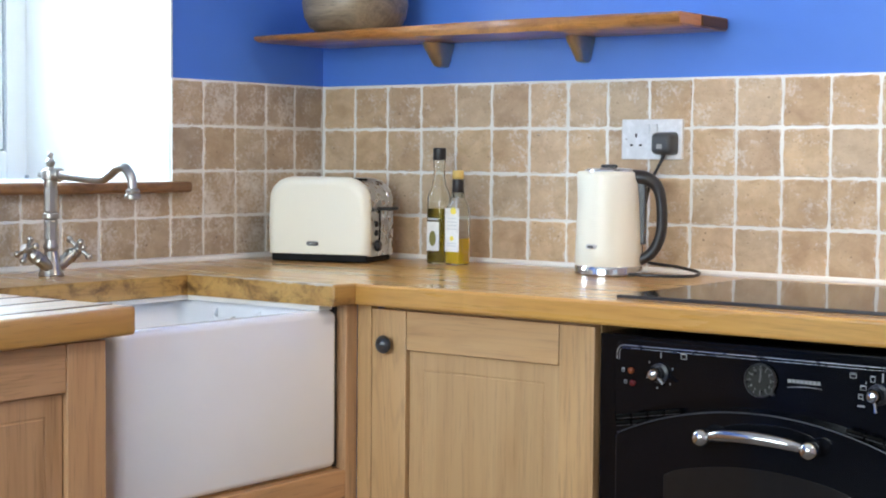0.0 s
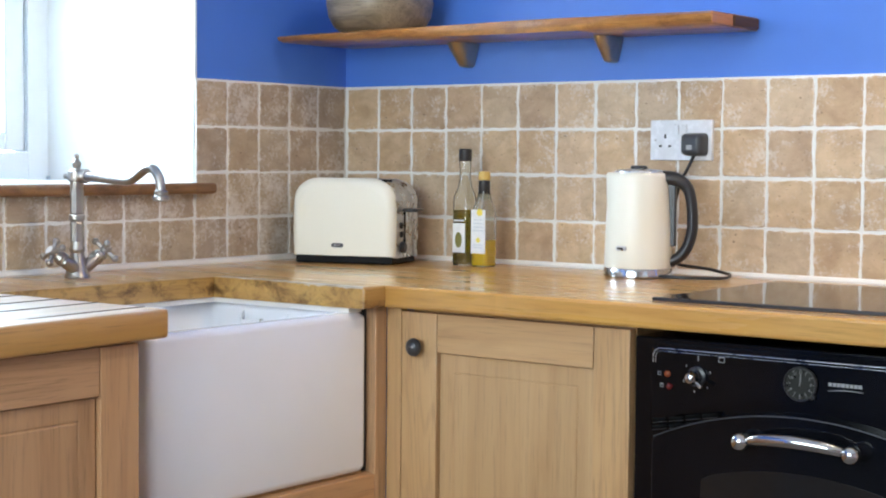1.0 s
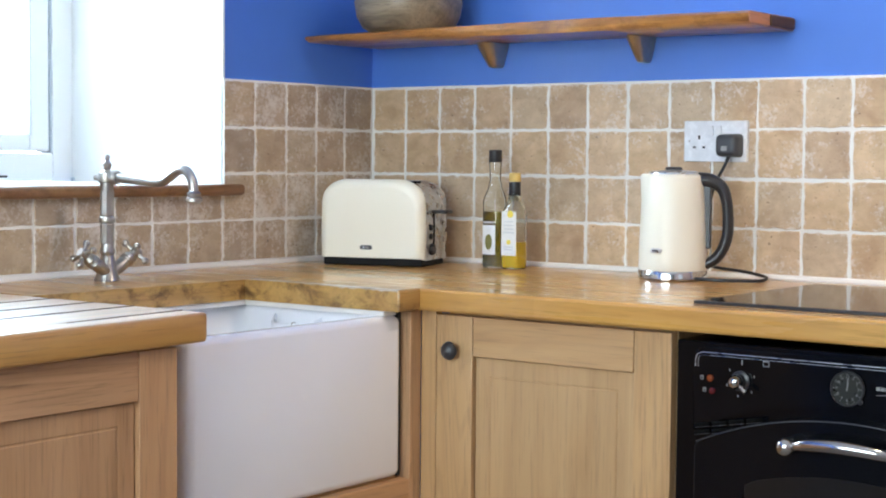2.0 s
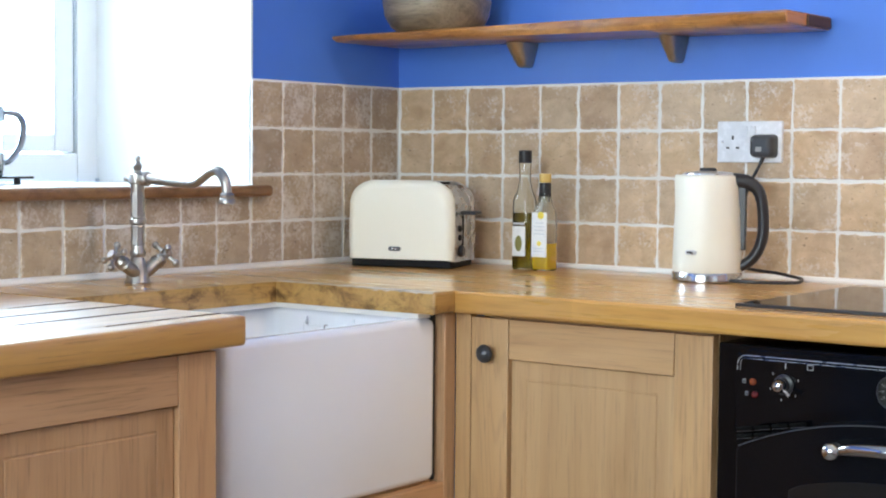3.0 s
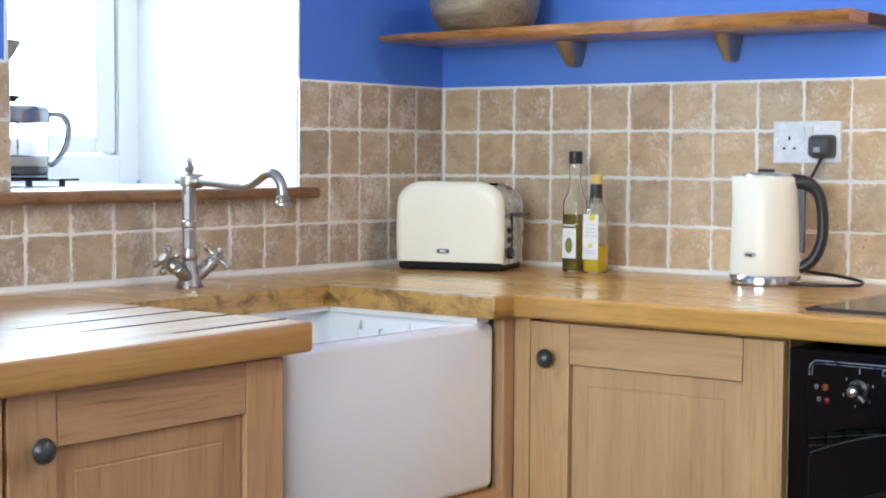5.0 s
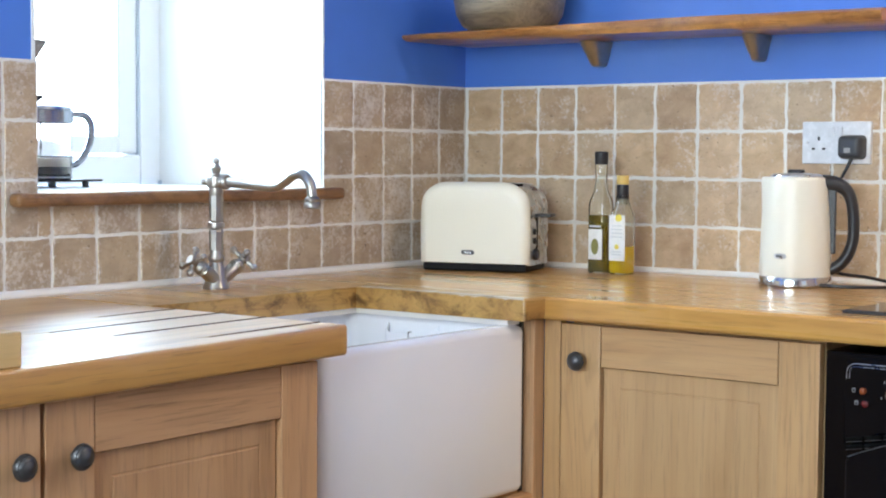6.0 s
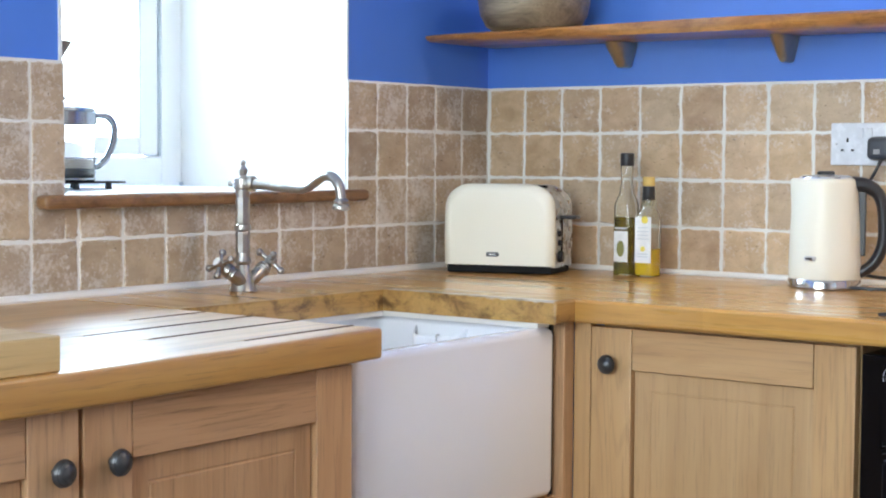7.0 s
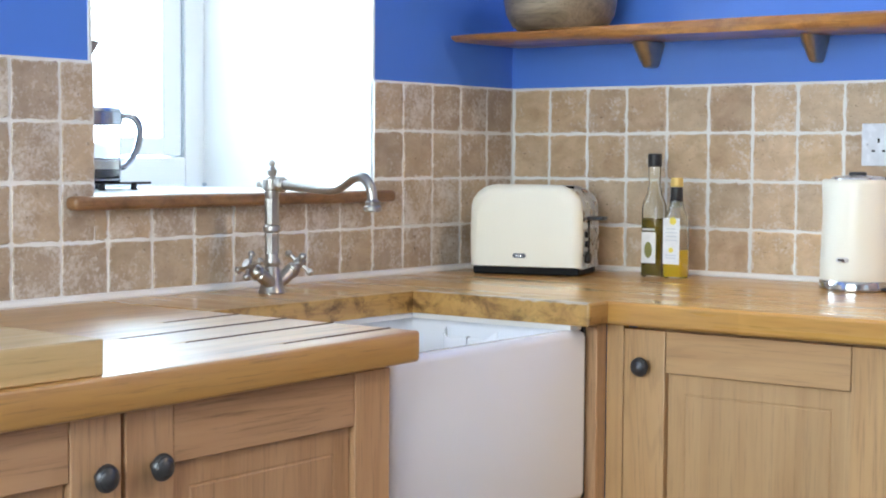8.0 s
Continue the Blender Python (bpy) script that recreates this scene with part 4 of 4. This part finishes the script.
# local: the front's lower near corner is the origin, the front runs to -x and looks to -y


def arch_slab(x0, x1, y0, y1, z0, z1, r, bulge, soft):
    """A toaster-shaped slab: arched upper corners, eased front edge."""
    def outline(o):
        pts = []
        a0, a1, top = x0 + o, x1 - o, z1 - o
        pts += [(a1, z0 + min(o, 0.004)), (a1 + bulge, z0 + (z1 - z0) * 0.35)]
        for k in range(9):
            a = radians(90 * k / 8)
            pts.append((a1 - r + r * math.cos(a), top - r * 0.82 + r * 0.82 * math.sin(a)))
        for k in range(9):
            a = radians(90 + 90 * k / 8)
            pts.append((a0 + r + r * math.cos(a), top - r * 0.82 + r * 0.82 * math.sin(a)))
        pts += [(a0 - bulge, z0 + (z1 - z0) * 0.35), (a0, z0 + min(o, 0.004))]
        return pts
    loops = []
    ease = [(soft * (1 - math.sin(radians(18 * k))), soft * (1 - math.cos(radians(18 * k)))) for k in range(6)]
    for y, o in [(y0 + a, b_) for b_, a in ease] + [(y1 - a, b_) for b_, a in reversed(ease)]:
        loops.append([(x, y, z) for x, z in outline(o)])
    return rings(loops)


part("base", box(-0.243, -0.005, 0.010, 0.160, 0.001, 0.020, 0.004), MATT_BLACK, toaster, "black plastic base")
for fx in (-0.215, -0.03):
    for fy in (0.025, 0.12):
        part("foot", lathe([(0.009, 0.0), (0.010, 0.003), (0.008, 0.006)], 14, fx, fy), BLACK_PLASTIC, toaster)
part("front_shell", arch_slab(-0.249, 0.0, 0.0, 0.036, 0.0155, 0.196, 0.062, 0.002, 0.019), CREAM, toaster, "glossy cream front shell", sharp=60)
part("back_shell", arch_slab(-0.249, 0.0, 0.134, 0.170, 0.013, 0.193, 0.060, 0.002, 0.012), STEEL, toaster, "brushed steel back shell", sharp=60)
part("steel_body", arch_slab(-0.246, -0.003, 0.030, 0.138, 0.014, 0.190, 0.060, 0.002, 0.003), STEEL, toaster, "brushed steel middle", sharp=60)
for sy in (0.052, 0.084):
    part("slot", box(-0.205, -0.04, sy, sy + 0.014, 0.185, 0.1915), DARK_HOLE, toaster, "dark bread slot")
part("lever", box(-0.004, 0.034, 0.065, 0.110, 0.119, 0.127, 0.003), BLACK_PLASTIC, toaster, "black lever")
part("lever_track", box(-0.003, 0.0008, 0.077, 0.081, 0.05, 0.122, 0.001), DARK_HOLE, toaster)
for bz in (0.088, 0.068):
    part("button", turned(lathe([(0.007, 0), (0.007, 0.004), (0.005, 0.0055), (0.0, 0.006)], 16), pose(-0.002, 0.055, bz, 0, 90, 0)), BLACK_PLASTIC, toaster)
part("browning_dial", turned(lathe([(0.013, 0), (0.013, 0.006), (0.010, 0.010), (0.0, 0.0105)], 22), pose(-0.002, 0.062, 0.038, 0, 90, 0)), BLACK_PLASTIC, toaster)
part("side_stop", box(-0.266, -0.247, 0.06, 0.085, 0.108, 0.113, 0.002), BLACK_PLASTIC, toaster)


def badge(x0, x1, z0, z1, y, parent, name="badge"):
    r = (z1 - z0) / 2 - 0.0001
    loops = [[(a, yy, b_) for a, b_, _ in round_rect(x0 + o, x1 - o, z0 + o, z1 - o, r - o, 0, 6)] for yy, o in ((y, 0.0), (y - 0.0015, 0.0003), (y - 0.002, 0.0012))]
    ob = part(name, rings(loops), PEWTER, parent, "small oval metal badge")
    part("badge_mark", box(x0 + 0.008, x1 - 0.008, y - 0.0026, y - 0.0018, (z0 + z1) / 2 - 0.0014, (z0 + z1) / 2 + 0.0014), STEEL, parent)
    return ob


badge(-0.150, -0.120, 0.0375, 0.0475, 0.0005, toaster)


# ---- bottles of oil ----
def square_loop(w, z, round_, n=32):
    """A loop between a square of half-width w (round_ = 0) and a circle (round_ = 1)."""
    e = 2 + 7 * (1 - round_) ** 2
    pts = []
    for k in range(n):
        a = 2 * math.pi * (k + 0.5) / n
        c, s = math.cos(a), math.sin(a)
        d = (abs(c) ** e + abs(s) ** e) ** (-1 / e)
        pts.append((w * d * c, w * d * s, z))
    return pts


def oil_bottle(loc, w, body_h, neck, total, oil_z, oil_mat, label, glass):
    b_ = thing("oil_bottle", loc, label, "bottle", "oil bottles")
    nr = 0.0125
    rows = [(w * 0.93, 0.0, 0.15), (w, 0.004, 0.05), (w, body_h * 0.6, 0.0), (w, body_h, 0.05), (w * 0.93, body_h + 0.010, 0.25), (w * 0.72, body_h + 0.026, 0.7), (nr * 1.15, body_h + 0.042, 1.0),
            (nr, neck, 1.0), (nr * 1.15, total - 0.03, 1.0), (nr * 0.95, total - 0.012, 1.0)]
    outer = [square_loop(*r) for r in rows]
    inner = [square_loop(max(a - 0.0025, 0.006), z + (0.006 if i < 2 else 0.0), r) for i, (a, z, r) in enumerate(rows)]
    part("glass", rings(outer + inner[::-1]), glass, b_, "clear square glass", sharp=60)
    oil = [(w * 0.93 - 0.0020, 0.0035, 0.15), (w - 0.0020, 0.011, 0.05), (w - 0.0020, min(oil_z, body_h) * 0.6, 0.0), (w - 0.0020, oil_z, 0.03)]
    part("oil", rings([square_loop(*r) for r in oil]), oil_mat, b_, "oil", sharp=60)
    return b_


b1 = oil_bottle((0.4405, -0.1, TOP), 0.0215, 0.150, 0.195, 0.262, 0.126, OLIVE_OIL, "square bottle of green olive oil, black cap, more than half full", PALE_GLASS)
part("cap", lathe([(0.0145, 0.236), (0.015, 0.238), (0.015, 0.262), (0.0135, 0.264), (0.0, 0.2645)], 24), BLACK_PLASTIC, b1, "black screw cap")
lab = part("label", box(-0.0175, 0.0165, -0.0224, -0.0217, 0.030, 0.096), PAPER, b1, "white label with an olive picture")
bm = turned(lathe([(0.011, 0.0), (0.011, 0.0005), (0.0, 0.0006)], 24), pose(-0.001, -0.0224, 0.058, 90, 0, 0) @ Matrix.Diagonal((0.85, 1.6, 1, 1)))
part("olive_picture", bm, OLIVE_PRINT, lab)
part("label_bar", box(-0.0150, 0.0140, -0.0228, -0.0223, 0.100, 0.104), GREY_PRINT, b1)
b2 = oil_bottle((0.4975, -0.105, TOP), 0.0215, 0.122, 0.150, 0.192, 0.060, GOLD_OIL, "square bottle of golden oil, yellow stopper, a third full", PALE_GLASS)
part("sleeve", lathe([(0.013, 0.163), (0.0135, 0.165), (0.013, 0.193), (0.0, 0.194)], 24), BLACK_PLASTIC, b2, "black neck sleeve")
part("stopper", lathe([(0.0125, 0.194), (0.0132, 0.196), (0.0132, 0.211), (0.012, 0.213), (0.0, 0.2135)], 24), CORK, b2, "yellow stopper")
lab = part("label", box(-0.0195, 0.0195, -0.0224, -0.0217, 0.030, 0.128), PAPER, b2, "tall white paper label")
part("label_spot", turned(lathe([(0.008, 0.0), (0.008, 0.0005), (0.0, 0.0006)], 20), pose(0.004, -0.0224, 0.122, 90, 0, 0)), YELLOW, lab)
part("label_spot", turned(lathe([(0.0055, 0.0), (0.0055, 0.0005), (0.0, 0.0006)], 20), pose(0.0, -0.0224, 0.060, 90, 0, 0)), YELLOW, lab)
for k, (z, w) in enumerate(((0.104, 0.012), (0.096, 0.014), (0.088, 0.013), (0.080, 0.014), (0.048, 0.013), (0.042, 0.012))):
    part("label_bar", box(-w, w, -0.0228, -0.0223, z, z + 0.0022), GREY_PRINT, lab)

# ---- kettle ----
KX, KY = 0.913, -0.136
kettle = thing("electric_kettle", (KX, KY, TOP), "cream enamel jug kettle with a black handle", "kettle", rz=20)
# local: the handle points to +x
part("stand", lathe([(0.063, 0.0), (0.067, 0.001), (0.067, 0.008), (0.066, 0.011)], 48), BLACK_PLASTIC, kettle)
part("chrome_foot", lathe([(0.0692, 0.0015), (0.0705, 0.003), (0.0705, 0.017), (0.069, 0.020)], 48), FOOT_CHROME, kettle, "dulled chrome foot ring")
prof = [(0.0685, 0.0195), (0.0697, 0.022), (0.0695, 0.05), (0.0680, 0.10), (0.0655, 0.15), (0.0625, 0.19), (0.0603, 0.207), (0.0585, 0.2135), (0.054, 0.216), (0.0, 0.216)]
loops = []
for r, z in prof:
    loop = []
    for k in range(56):
        a = 2 * math.pi * k / 56
        lip = 0.0
        if z > 0.14 and r > 0.05:
            lip = 0.010 * ((z - 0.14) / 0.075) ** 1.5 * max(0.0, math.cos(a - math.pi)) ** 14
        loop.append(((r + lip) * math.cos(a), (r + lip) * math.sin(a), z))
    loops.append(loop)
part("jug", rings(loops), CREAM, kettle, "cream enamel jug with a pouring lip", sharp=60)
part("lid", lathe([(0.052, 0.2155), (0.051, 0.219), (0.044, 0.222), (0.02, 0.2235), (0.0, 0.224)], 40), STEEL, kettle, "steel lid")
part("lid_grip", box(-0.018, 0.016, -0.009, 0.009, 0.222, 0.2305, 0.004), BLACK_PLASTIC, kettle, "black lid grip")
pts = [(0.050, 0.205), (0.076, 0.202), (0.097, 0.189), (0.107, 0.165), (0.111, 0.127), (0.110, 0.092), (0.101, 0.064), (0.086, 0.044), (0.066, 0.032)]
hl = tube([(x, 0, z) for x, z in pts], [0.016, 0.015, 0.0125, 0.0115, 0.0115, 0.0115, 0.0115, 0.0115, 0.011], 16, 4)
for v in hl.verts:
    v.co.y *= 1.25
part("handle", hl, BLACK_PLASTIC, kettle, "curved black handle")
part("water_gauge", box(0.060, 0.0775, -0.010, 0.010, 0.065, 0.203, 0.003), GREY_PLASTIC, kettle, "dark water gauge")
ang = -110.0
bp = pose(0, 0, 0, 0, 0, ang + 90)
loops = [[bp @ Vector((a, y, b_)) for a, b_, _ in round_rect(-0.0125 + o, 0.0125 - o, 0.057 + o, 0.066 - o, 0.0043 - o, 0, 6)] for y, o in ((-0.068, 0.0), (-0.0704, 0.0), (-0.0712, 0.0012))]
bd = part("badge", rings(loops), STEEL, kettle, "small oval metal badge")
part("badge_mark", turned(box(-0.008, 0.005, -0.0718, -0.0710, 0.0595, 0.0635), bp), PEWTER, bd)

# ---- socket, plug and lead ----
sock = thing("double_socket", (0.9385, 0.0, 1.1815), "white double wall socket with a plug in it", "socket")
part("plate", box(-0.0735, 0.0735, -0.009, 0.0035, -0.043, 0.043, 0.0025), SOCKET, sock)
for sx in (-0.037, 0.037):
    part("earth_hole", box(sx - 0.0022, sx + 0.0022, -0.0094, -0.0088, 0.004, 0.0125), DARK_HOLE, sock)
    for dx in (-0.011, 0.011):
        part("pin_hole", box(sx + dx - 0.0034, sx + dx + 0.0034, -0.0094, -0.0088, -0.0145, -0.0105), DARK_HOLE, sock)
for sx in (-0.0095, 0.0095):
    part("switch", turned(box(-0.006, 0.006, -0.004, 0.002, -0.0105, 0.0105, 0.0012), pose(sx, -0.0095, 0.022, 7, 0, 0)), SOCKET, sock)
for sx in (-0.061, 0.061):
    part("screw", turned(lathe([(0.003, 0), (0.003, 0.0006), (0.0, 0.0008)], 12), pose(sx, -0.009, 0.0, 90, 0, 0)), STEEL, sock)

plug = thing("power_plug", (0.9775, -0.009, 1.172), "dark grey mains plug with a black lead", "plug")
loops = []
for y, o in ((0.0, 0.0), (-0.016, 0.001), (-0.026, 0.003), (-0.031, 0.007), (-0.0325, 0.012)):
    loops.append([(a, y, b_) for a, b_, _ in round_rect(-0.0265 + o, 0.0265 - o, -0.024 + o, 0.025 - o, 0.010 - o * 0.4, 0, 5)])
body = part("plug_body", rings(loops), GREY_PLASTIC, plug, sharp=50)
part("fuse_label", box(-0.008, 0.005, -0.0333, -0.0325, -0.011, -0.001), WHITE_PRINT, body, "small pale fuse label")
lead = [(0.9775, -0.022, 1.150), (0.973, -0.027, 1.135), (0.962, -0.028, 1.114), (0.949, -0.024, 1.095), (0.936, -0.019, 1.06), (0.926, -0.018, 1.01), (0.923, -0.018, 0.955), (0.935, -0.022, 0.924),
        (0.97, -0.030, 0.917), (1.02, -0.038, 0.914),
        (1.062, -0.048, 0.909), (1.090, -0.068, 0.906), (1.093, -0.098, 0.9015), (1.065, -0.130, 0.9015), (1.02, -0.155, 0.902), (0.975, -0.160, 0.903)]
part("lead", tube(lead, [0.0045] + [0.0034] * (len(lead) - 1), 10, 5), BLACK_PLASTIC, plug, "black flexible lead", at_world=True)

# ---- chopping board ----
board = thing("chopping_board", (0.55, -2.06, TOP - 0.0046), "thick pale beech chopping board on the worktop", "board")
board.matrix_basis = pose(0.55, -2.06, TOP - 0.0046, 0, 0.49, 0)
part("slab", box(-0.15, 0.150, -0.25, 0.211, 0.0005, 0.0445, 0.0025, 3), BOARD_WOOD, board)

# ---- things on the window sill ----
CX, CY = -0.385, -0.968
tray = thing("trivet", (CX, CY, 1.079), "dark glass trivet on small feet, on the sill", "trivet")
part("plate", box(-0.075, 0.075, -0.11, 0.115, 0.012, 0.017, 0.002), OVEN_GLASS, tray)
for fx in (-0.055, 0.055):
    for fy in (-0.085, 0.0, 0.085):
        part("foot", lathe([(0.007, 0.0), (0.0075, 0.003), (0.006, 0.0125)], 14, fx, fy), BLACK_PLASTIC, tray)
press = thing("coffee_press", (CX, CY, 1.096), "glass and steel coffee press with dregs, on a trivet", "coffee press")
part("steel_base", lathe([(0.072, 0.0), (0.075, 0.003), (0.075, 0.006), (0.066, 0.010)], 36), DARK_STEEL, press)
part("beaker", lathe([(0.072, 0.007), (0.074, 0.012), (0.074, 0.118), (0.072, 0.118), (0.072, 0.0125), (0.0, 0.0115)], 40), GLASS, press, "clear glass beaker")
part("dregs", lathe([(0.0, 0.013), (0.0715, 0.0132), (0.0715, 0.026), (0.0, 0.030)], 36), COFFEE, press, "dark coffee dregs")
part("lower_band", hoop([(0.0745, 0.044), (0.0765, 0.0445), (0.0765, 0.0475), (0.0745, 0.048)], 40), DARK_STEEL, press)
part("froth", lathe([(0.0, 0.0305), (0.0714, 0.0265), (0.0714, 0.0435), (0.0, 0.0435)], 36), FROTH, press, "dried beige coffee froth")
part("upper_band", hoop([(0.0745, 0.115), (0.078, 0.116), (0.078, 0.140), (0.0745, 0.142)], 40), DARK_STEEL, press, "steel rim band")
part("lid", lathe([(0.076, 0.1415), (0.074, 0.148), (0.060, 0.155), (0.03, 0.159), (0.0, 0.160)], 40), DARK_STEEL, press, "domed steel lid")
part("lid_knob", lathe([(0.008, 0.158), (0.010, 0.162), (0.019, 0.166), (0.017, 0.171), (0.0, 0.173)], 24), BLACK_PLASTIC, press)
part("plunger", tube([(0.006, 0.01, 0.03), (0.006, 0.01, 0.16)], 0.0022, 10, 1), STEEL, press)
hd = Vector((0.35, 0.94, 0)).normalized()
pts = [hd * r + Vector((0, 0, z)) for r, z in ((0.074, 0.132), (0.094, 0.134), (0.110, 0.129), (0.120, 0.110), (0.117, 0.078), (0.106, 0.052), (0.090, 0.033), (0.078, 0.028))]
part("handle", tube(pts, [0.006, 0.0065, 0.0075, 0.0075, 0.0075, 0.0075, 0.0065, 0.006], 12, 4), DARK_STEEL, press, "bent steel handle")
goblet = thing("goblet", (-0.20, -1.162, 1.079), "weathered wooden goblet with a flared rim, on the sill", "goblet")
prof = [(0.032, 0.0), (0.033, 0.004), (0.012, 0.014), (0.008, 0.03), (0.008, 0.16), (0.012, 0.19), (0.024, 0.215), (0.042, 0.250), (0.056, 0.272), (0.061, 0.281), (0.057, 0.282), (0.04, 0.253), (0.0, 0.21)]
part("vessel", lathe(prof, 32), GOBLET, goblet, sharp=60)

# ---- ceiling downlights over the worktop ----
lamp_at = [(1.85, -0.7), (2.9, -0.7)]
for lx, ly in lamp_at:
    dl = thing("downlight", (lx, ly, ROOM_Z), "small round chrome recessed ceiling downlight", "downlight", "ceiling downlights")
    part("bezel", hoop([(0.030, -0.001), (0.042, -0.001), (0.041, -0.005), (0.030, -0.004)], 24), CHROME, dl)
    lp = new("downlight_lamp", bpy.data.lights.new("downlight_lamp", "AREA"))
    lp.data.shape, lp.data.size, lp.data.energy, lp.data.color = "DISK", 0.055, 10.5, (1.0, 0.81, 0.60)
    lp.matrix_world = look((lx, ly, ROOM_Z - 0.006), (lx, ly, 0))

# ---- splashback: grout beds and single tiles ----
bm = box(-0.0098, 2.32, 0.0018, 0.0098, TOP, TILE_TOP + 0.0005, 0.0)
part("grout", bm, GROUT, wall_back, "cream grout bed")
bm = box(-0.0098, -0.0018, WIN_Y1, 0.0017, TOP, TILE_TOP + 0.0005)
box(-0.0098, -0.0018, WIN_Y0, WIN_Y1, TOP, WIN_Z0 - 0.002, bm=bm)
box(-0.0098, -0.0018, -2.47, WIN_Y0, TOP, TILE_TOP + 0.0005, bm=bm)
part("grout", bm, GROUT, wall_left, "cream grout bed")


def tile_mesh(w, h, rng):
    """A tumbled tile that faces +z, with chipped, rounded edges."""
    def loop(inset, z):
        hw, hh, c = w / 2 - inset, h / 2 - inset, 0.0032
        ends = [(hw, -hh + c), (hw, hh - c), (hw - c, hh), (-hw + c, hh), (-hw, hh - c), (-hw, -hh + c), (-hw + c, -hh), (hw - c, -hh)]
        pts = []
        for k in range(0, 8, 2):
            (ax, ay), (bx, by) = ends[k], ends[k + 1]
            pts += [(ax + (bx - ax) * s, ay + (by - ay) * s) for s in (0, 0.16, 0.34, 0.5, 0.67, 0.84, 1)]
        return [(x, y, z) for x, y in pts]
    jit = [(rng.uniform(-0.0016, 0.0013), rng.uniform(-0.0016, 0.0013)) for _ in range(28)]
    loops = []
    for inset, z, g in ((0.0, -0.006, 1.0), (0.0, -0.0022, 1.0), (0.0017, 0.0, 1.5)):
        loops.append([(x + jit[i][0] * g, y + jit[i][1] * g, zz) for i, (x, y, zz) in enumerate(loop(inset, z))])
    b_ = rings(loops, False, True)
    for f in b_.faces:
        f.smooth = len(f.verts) == 4
    me = bpy.data.meshes.new("tile")
    b_.to_mesh(me)
    b_.free()
    me.materials.append(TRAVERTINE)
    return me


rng = random.Random(5)
STANDARD = [tile_mesh(P - 0.0054, P - 0.0054, rng) for _ in range(10)]


# stone colours: honey and buff on the back wall, darker and browner on the window wall
BACK_HUES = ((0.57, 0.40, 0.245), (0.60, 0.44, 0.29), (0.63, 0.455, 0.285), (0.58, 0.44, 0.30), (0.54, 0.385, 0.25))
LEFT_HUES = ((0.46, 0.355, 0.255), (0.51, 0.40, 0.28), (0.44, 0.345, 0.255), (0.53, 0.41, 0.285), (0.48, 0.385, 0.28))


def lay_tile(wall, facing, u0, u1, v0, v1):
    g = 0.0027
    w, h = u1 - u0, v1 - v0
    if w < 0.02 or h < 0.02:
        return
    standard = abs(w - P) < 1e-4 and abs(h - P) < 1e-4
    me = rng.choice(STANDARD) if standard else tile_mesh(w - 2 * g, h - 2 * g, rng)
    ob = new("tile", me)
    ob.parent = wall
    tone, hue = rng.uniform(0.93, 1.06), rng.choice(BACK_HUES if facing == "back" else LEFT_HUES)
    ob.color = (*(c * tone for c in hue), rng.uniform(-0.1, 0.42) if facing == "back" else rng.uniform(0.15, 0.9))
    u, v = (u0 + u1) / 2, (v0 + v1) / 2
    out, tip = rng.uniform(-0.0007, 0.0006), rng.uniform(-0.35, 0.35)
    spin = 180 * rng.randint(0, 1) if standard else 0
    u, v = u + rng.uniform(-0.0007, 0.0007), v + rng.uniform(-0.0007, 0.0007)
    local = Matrix.Rotation(radians(spin + rng.uniform(-0.5, 0.5)), 4, "Z") @ Matrix.Rotation(radians(tip), 4, "X")
    if facing == "back":
        ob.matrix_basis = pose(u, -out, v, 90, 0, 0) @ local
    else:
        ob.matrix_basis = pose(out, u, v, 90, 0, 90) @ local


ROWS_Z = [TOP + 0.004, 1.0, 1.103, 1.206, 1.3103]
for i in range(22):
    for a, b_ in zip(ROWS_Z, ROWS_Z[1:]):
        lay_tile(wall_back, "back", max(0.002, i * P), (i + 1) * P, a, a + P if a > 0.95 and b_ < 1.3 else b_)
for i in range(24):
    y1, y0 = -i * P - 0.001, -(i + 1) * P - 0.001
    y1 = min(y1, -0.002)
    for k, (a, b_) in enumerate(zip(ROWS_Z, ROWS_Z[1:])):
        top = a + P if a > 0.95 and b_ < 1.3 else b_
        if k == 0 or y0 > WIN_Y1 or y1 < WIN_Y0:
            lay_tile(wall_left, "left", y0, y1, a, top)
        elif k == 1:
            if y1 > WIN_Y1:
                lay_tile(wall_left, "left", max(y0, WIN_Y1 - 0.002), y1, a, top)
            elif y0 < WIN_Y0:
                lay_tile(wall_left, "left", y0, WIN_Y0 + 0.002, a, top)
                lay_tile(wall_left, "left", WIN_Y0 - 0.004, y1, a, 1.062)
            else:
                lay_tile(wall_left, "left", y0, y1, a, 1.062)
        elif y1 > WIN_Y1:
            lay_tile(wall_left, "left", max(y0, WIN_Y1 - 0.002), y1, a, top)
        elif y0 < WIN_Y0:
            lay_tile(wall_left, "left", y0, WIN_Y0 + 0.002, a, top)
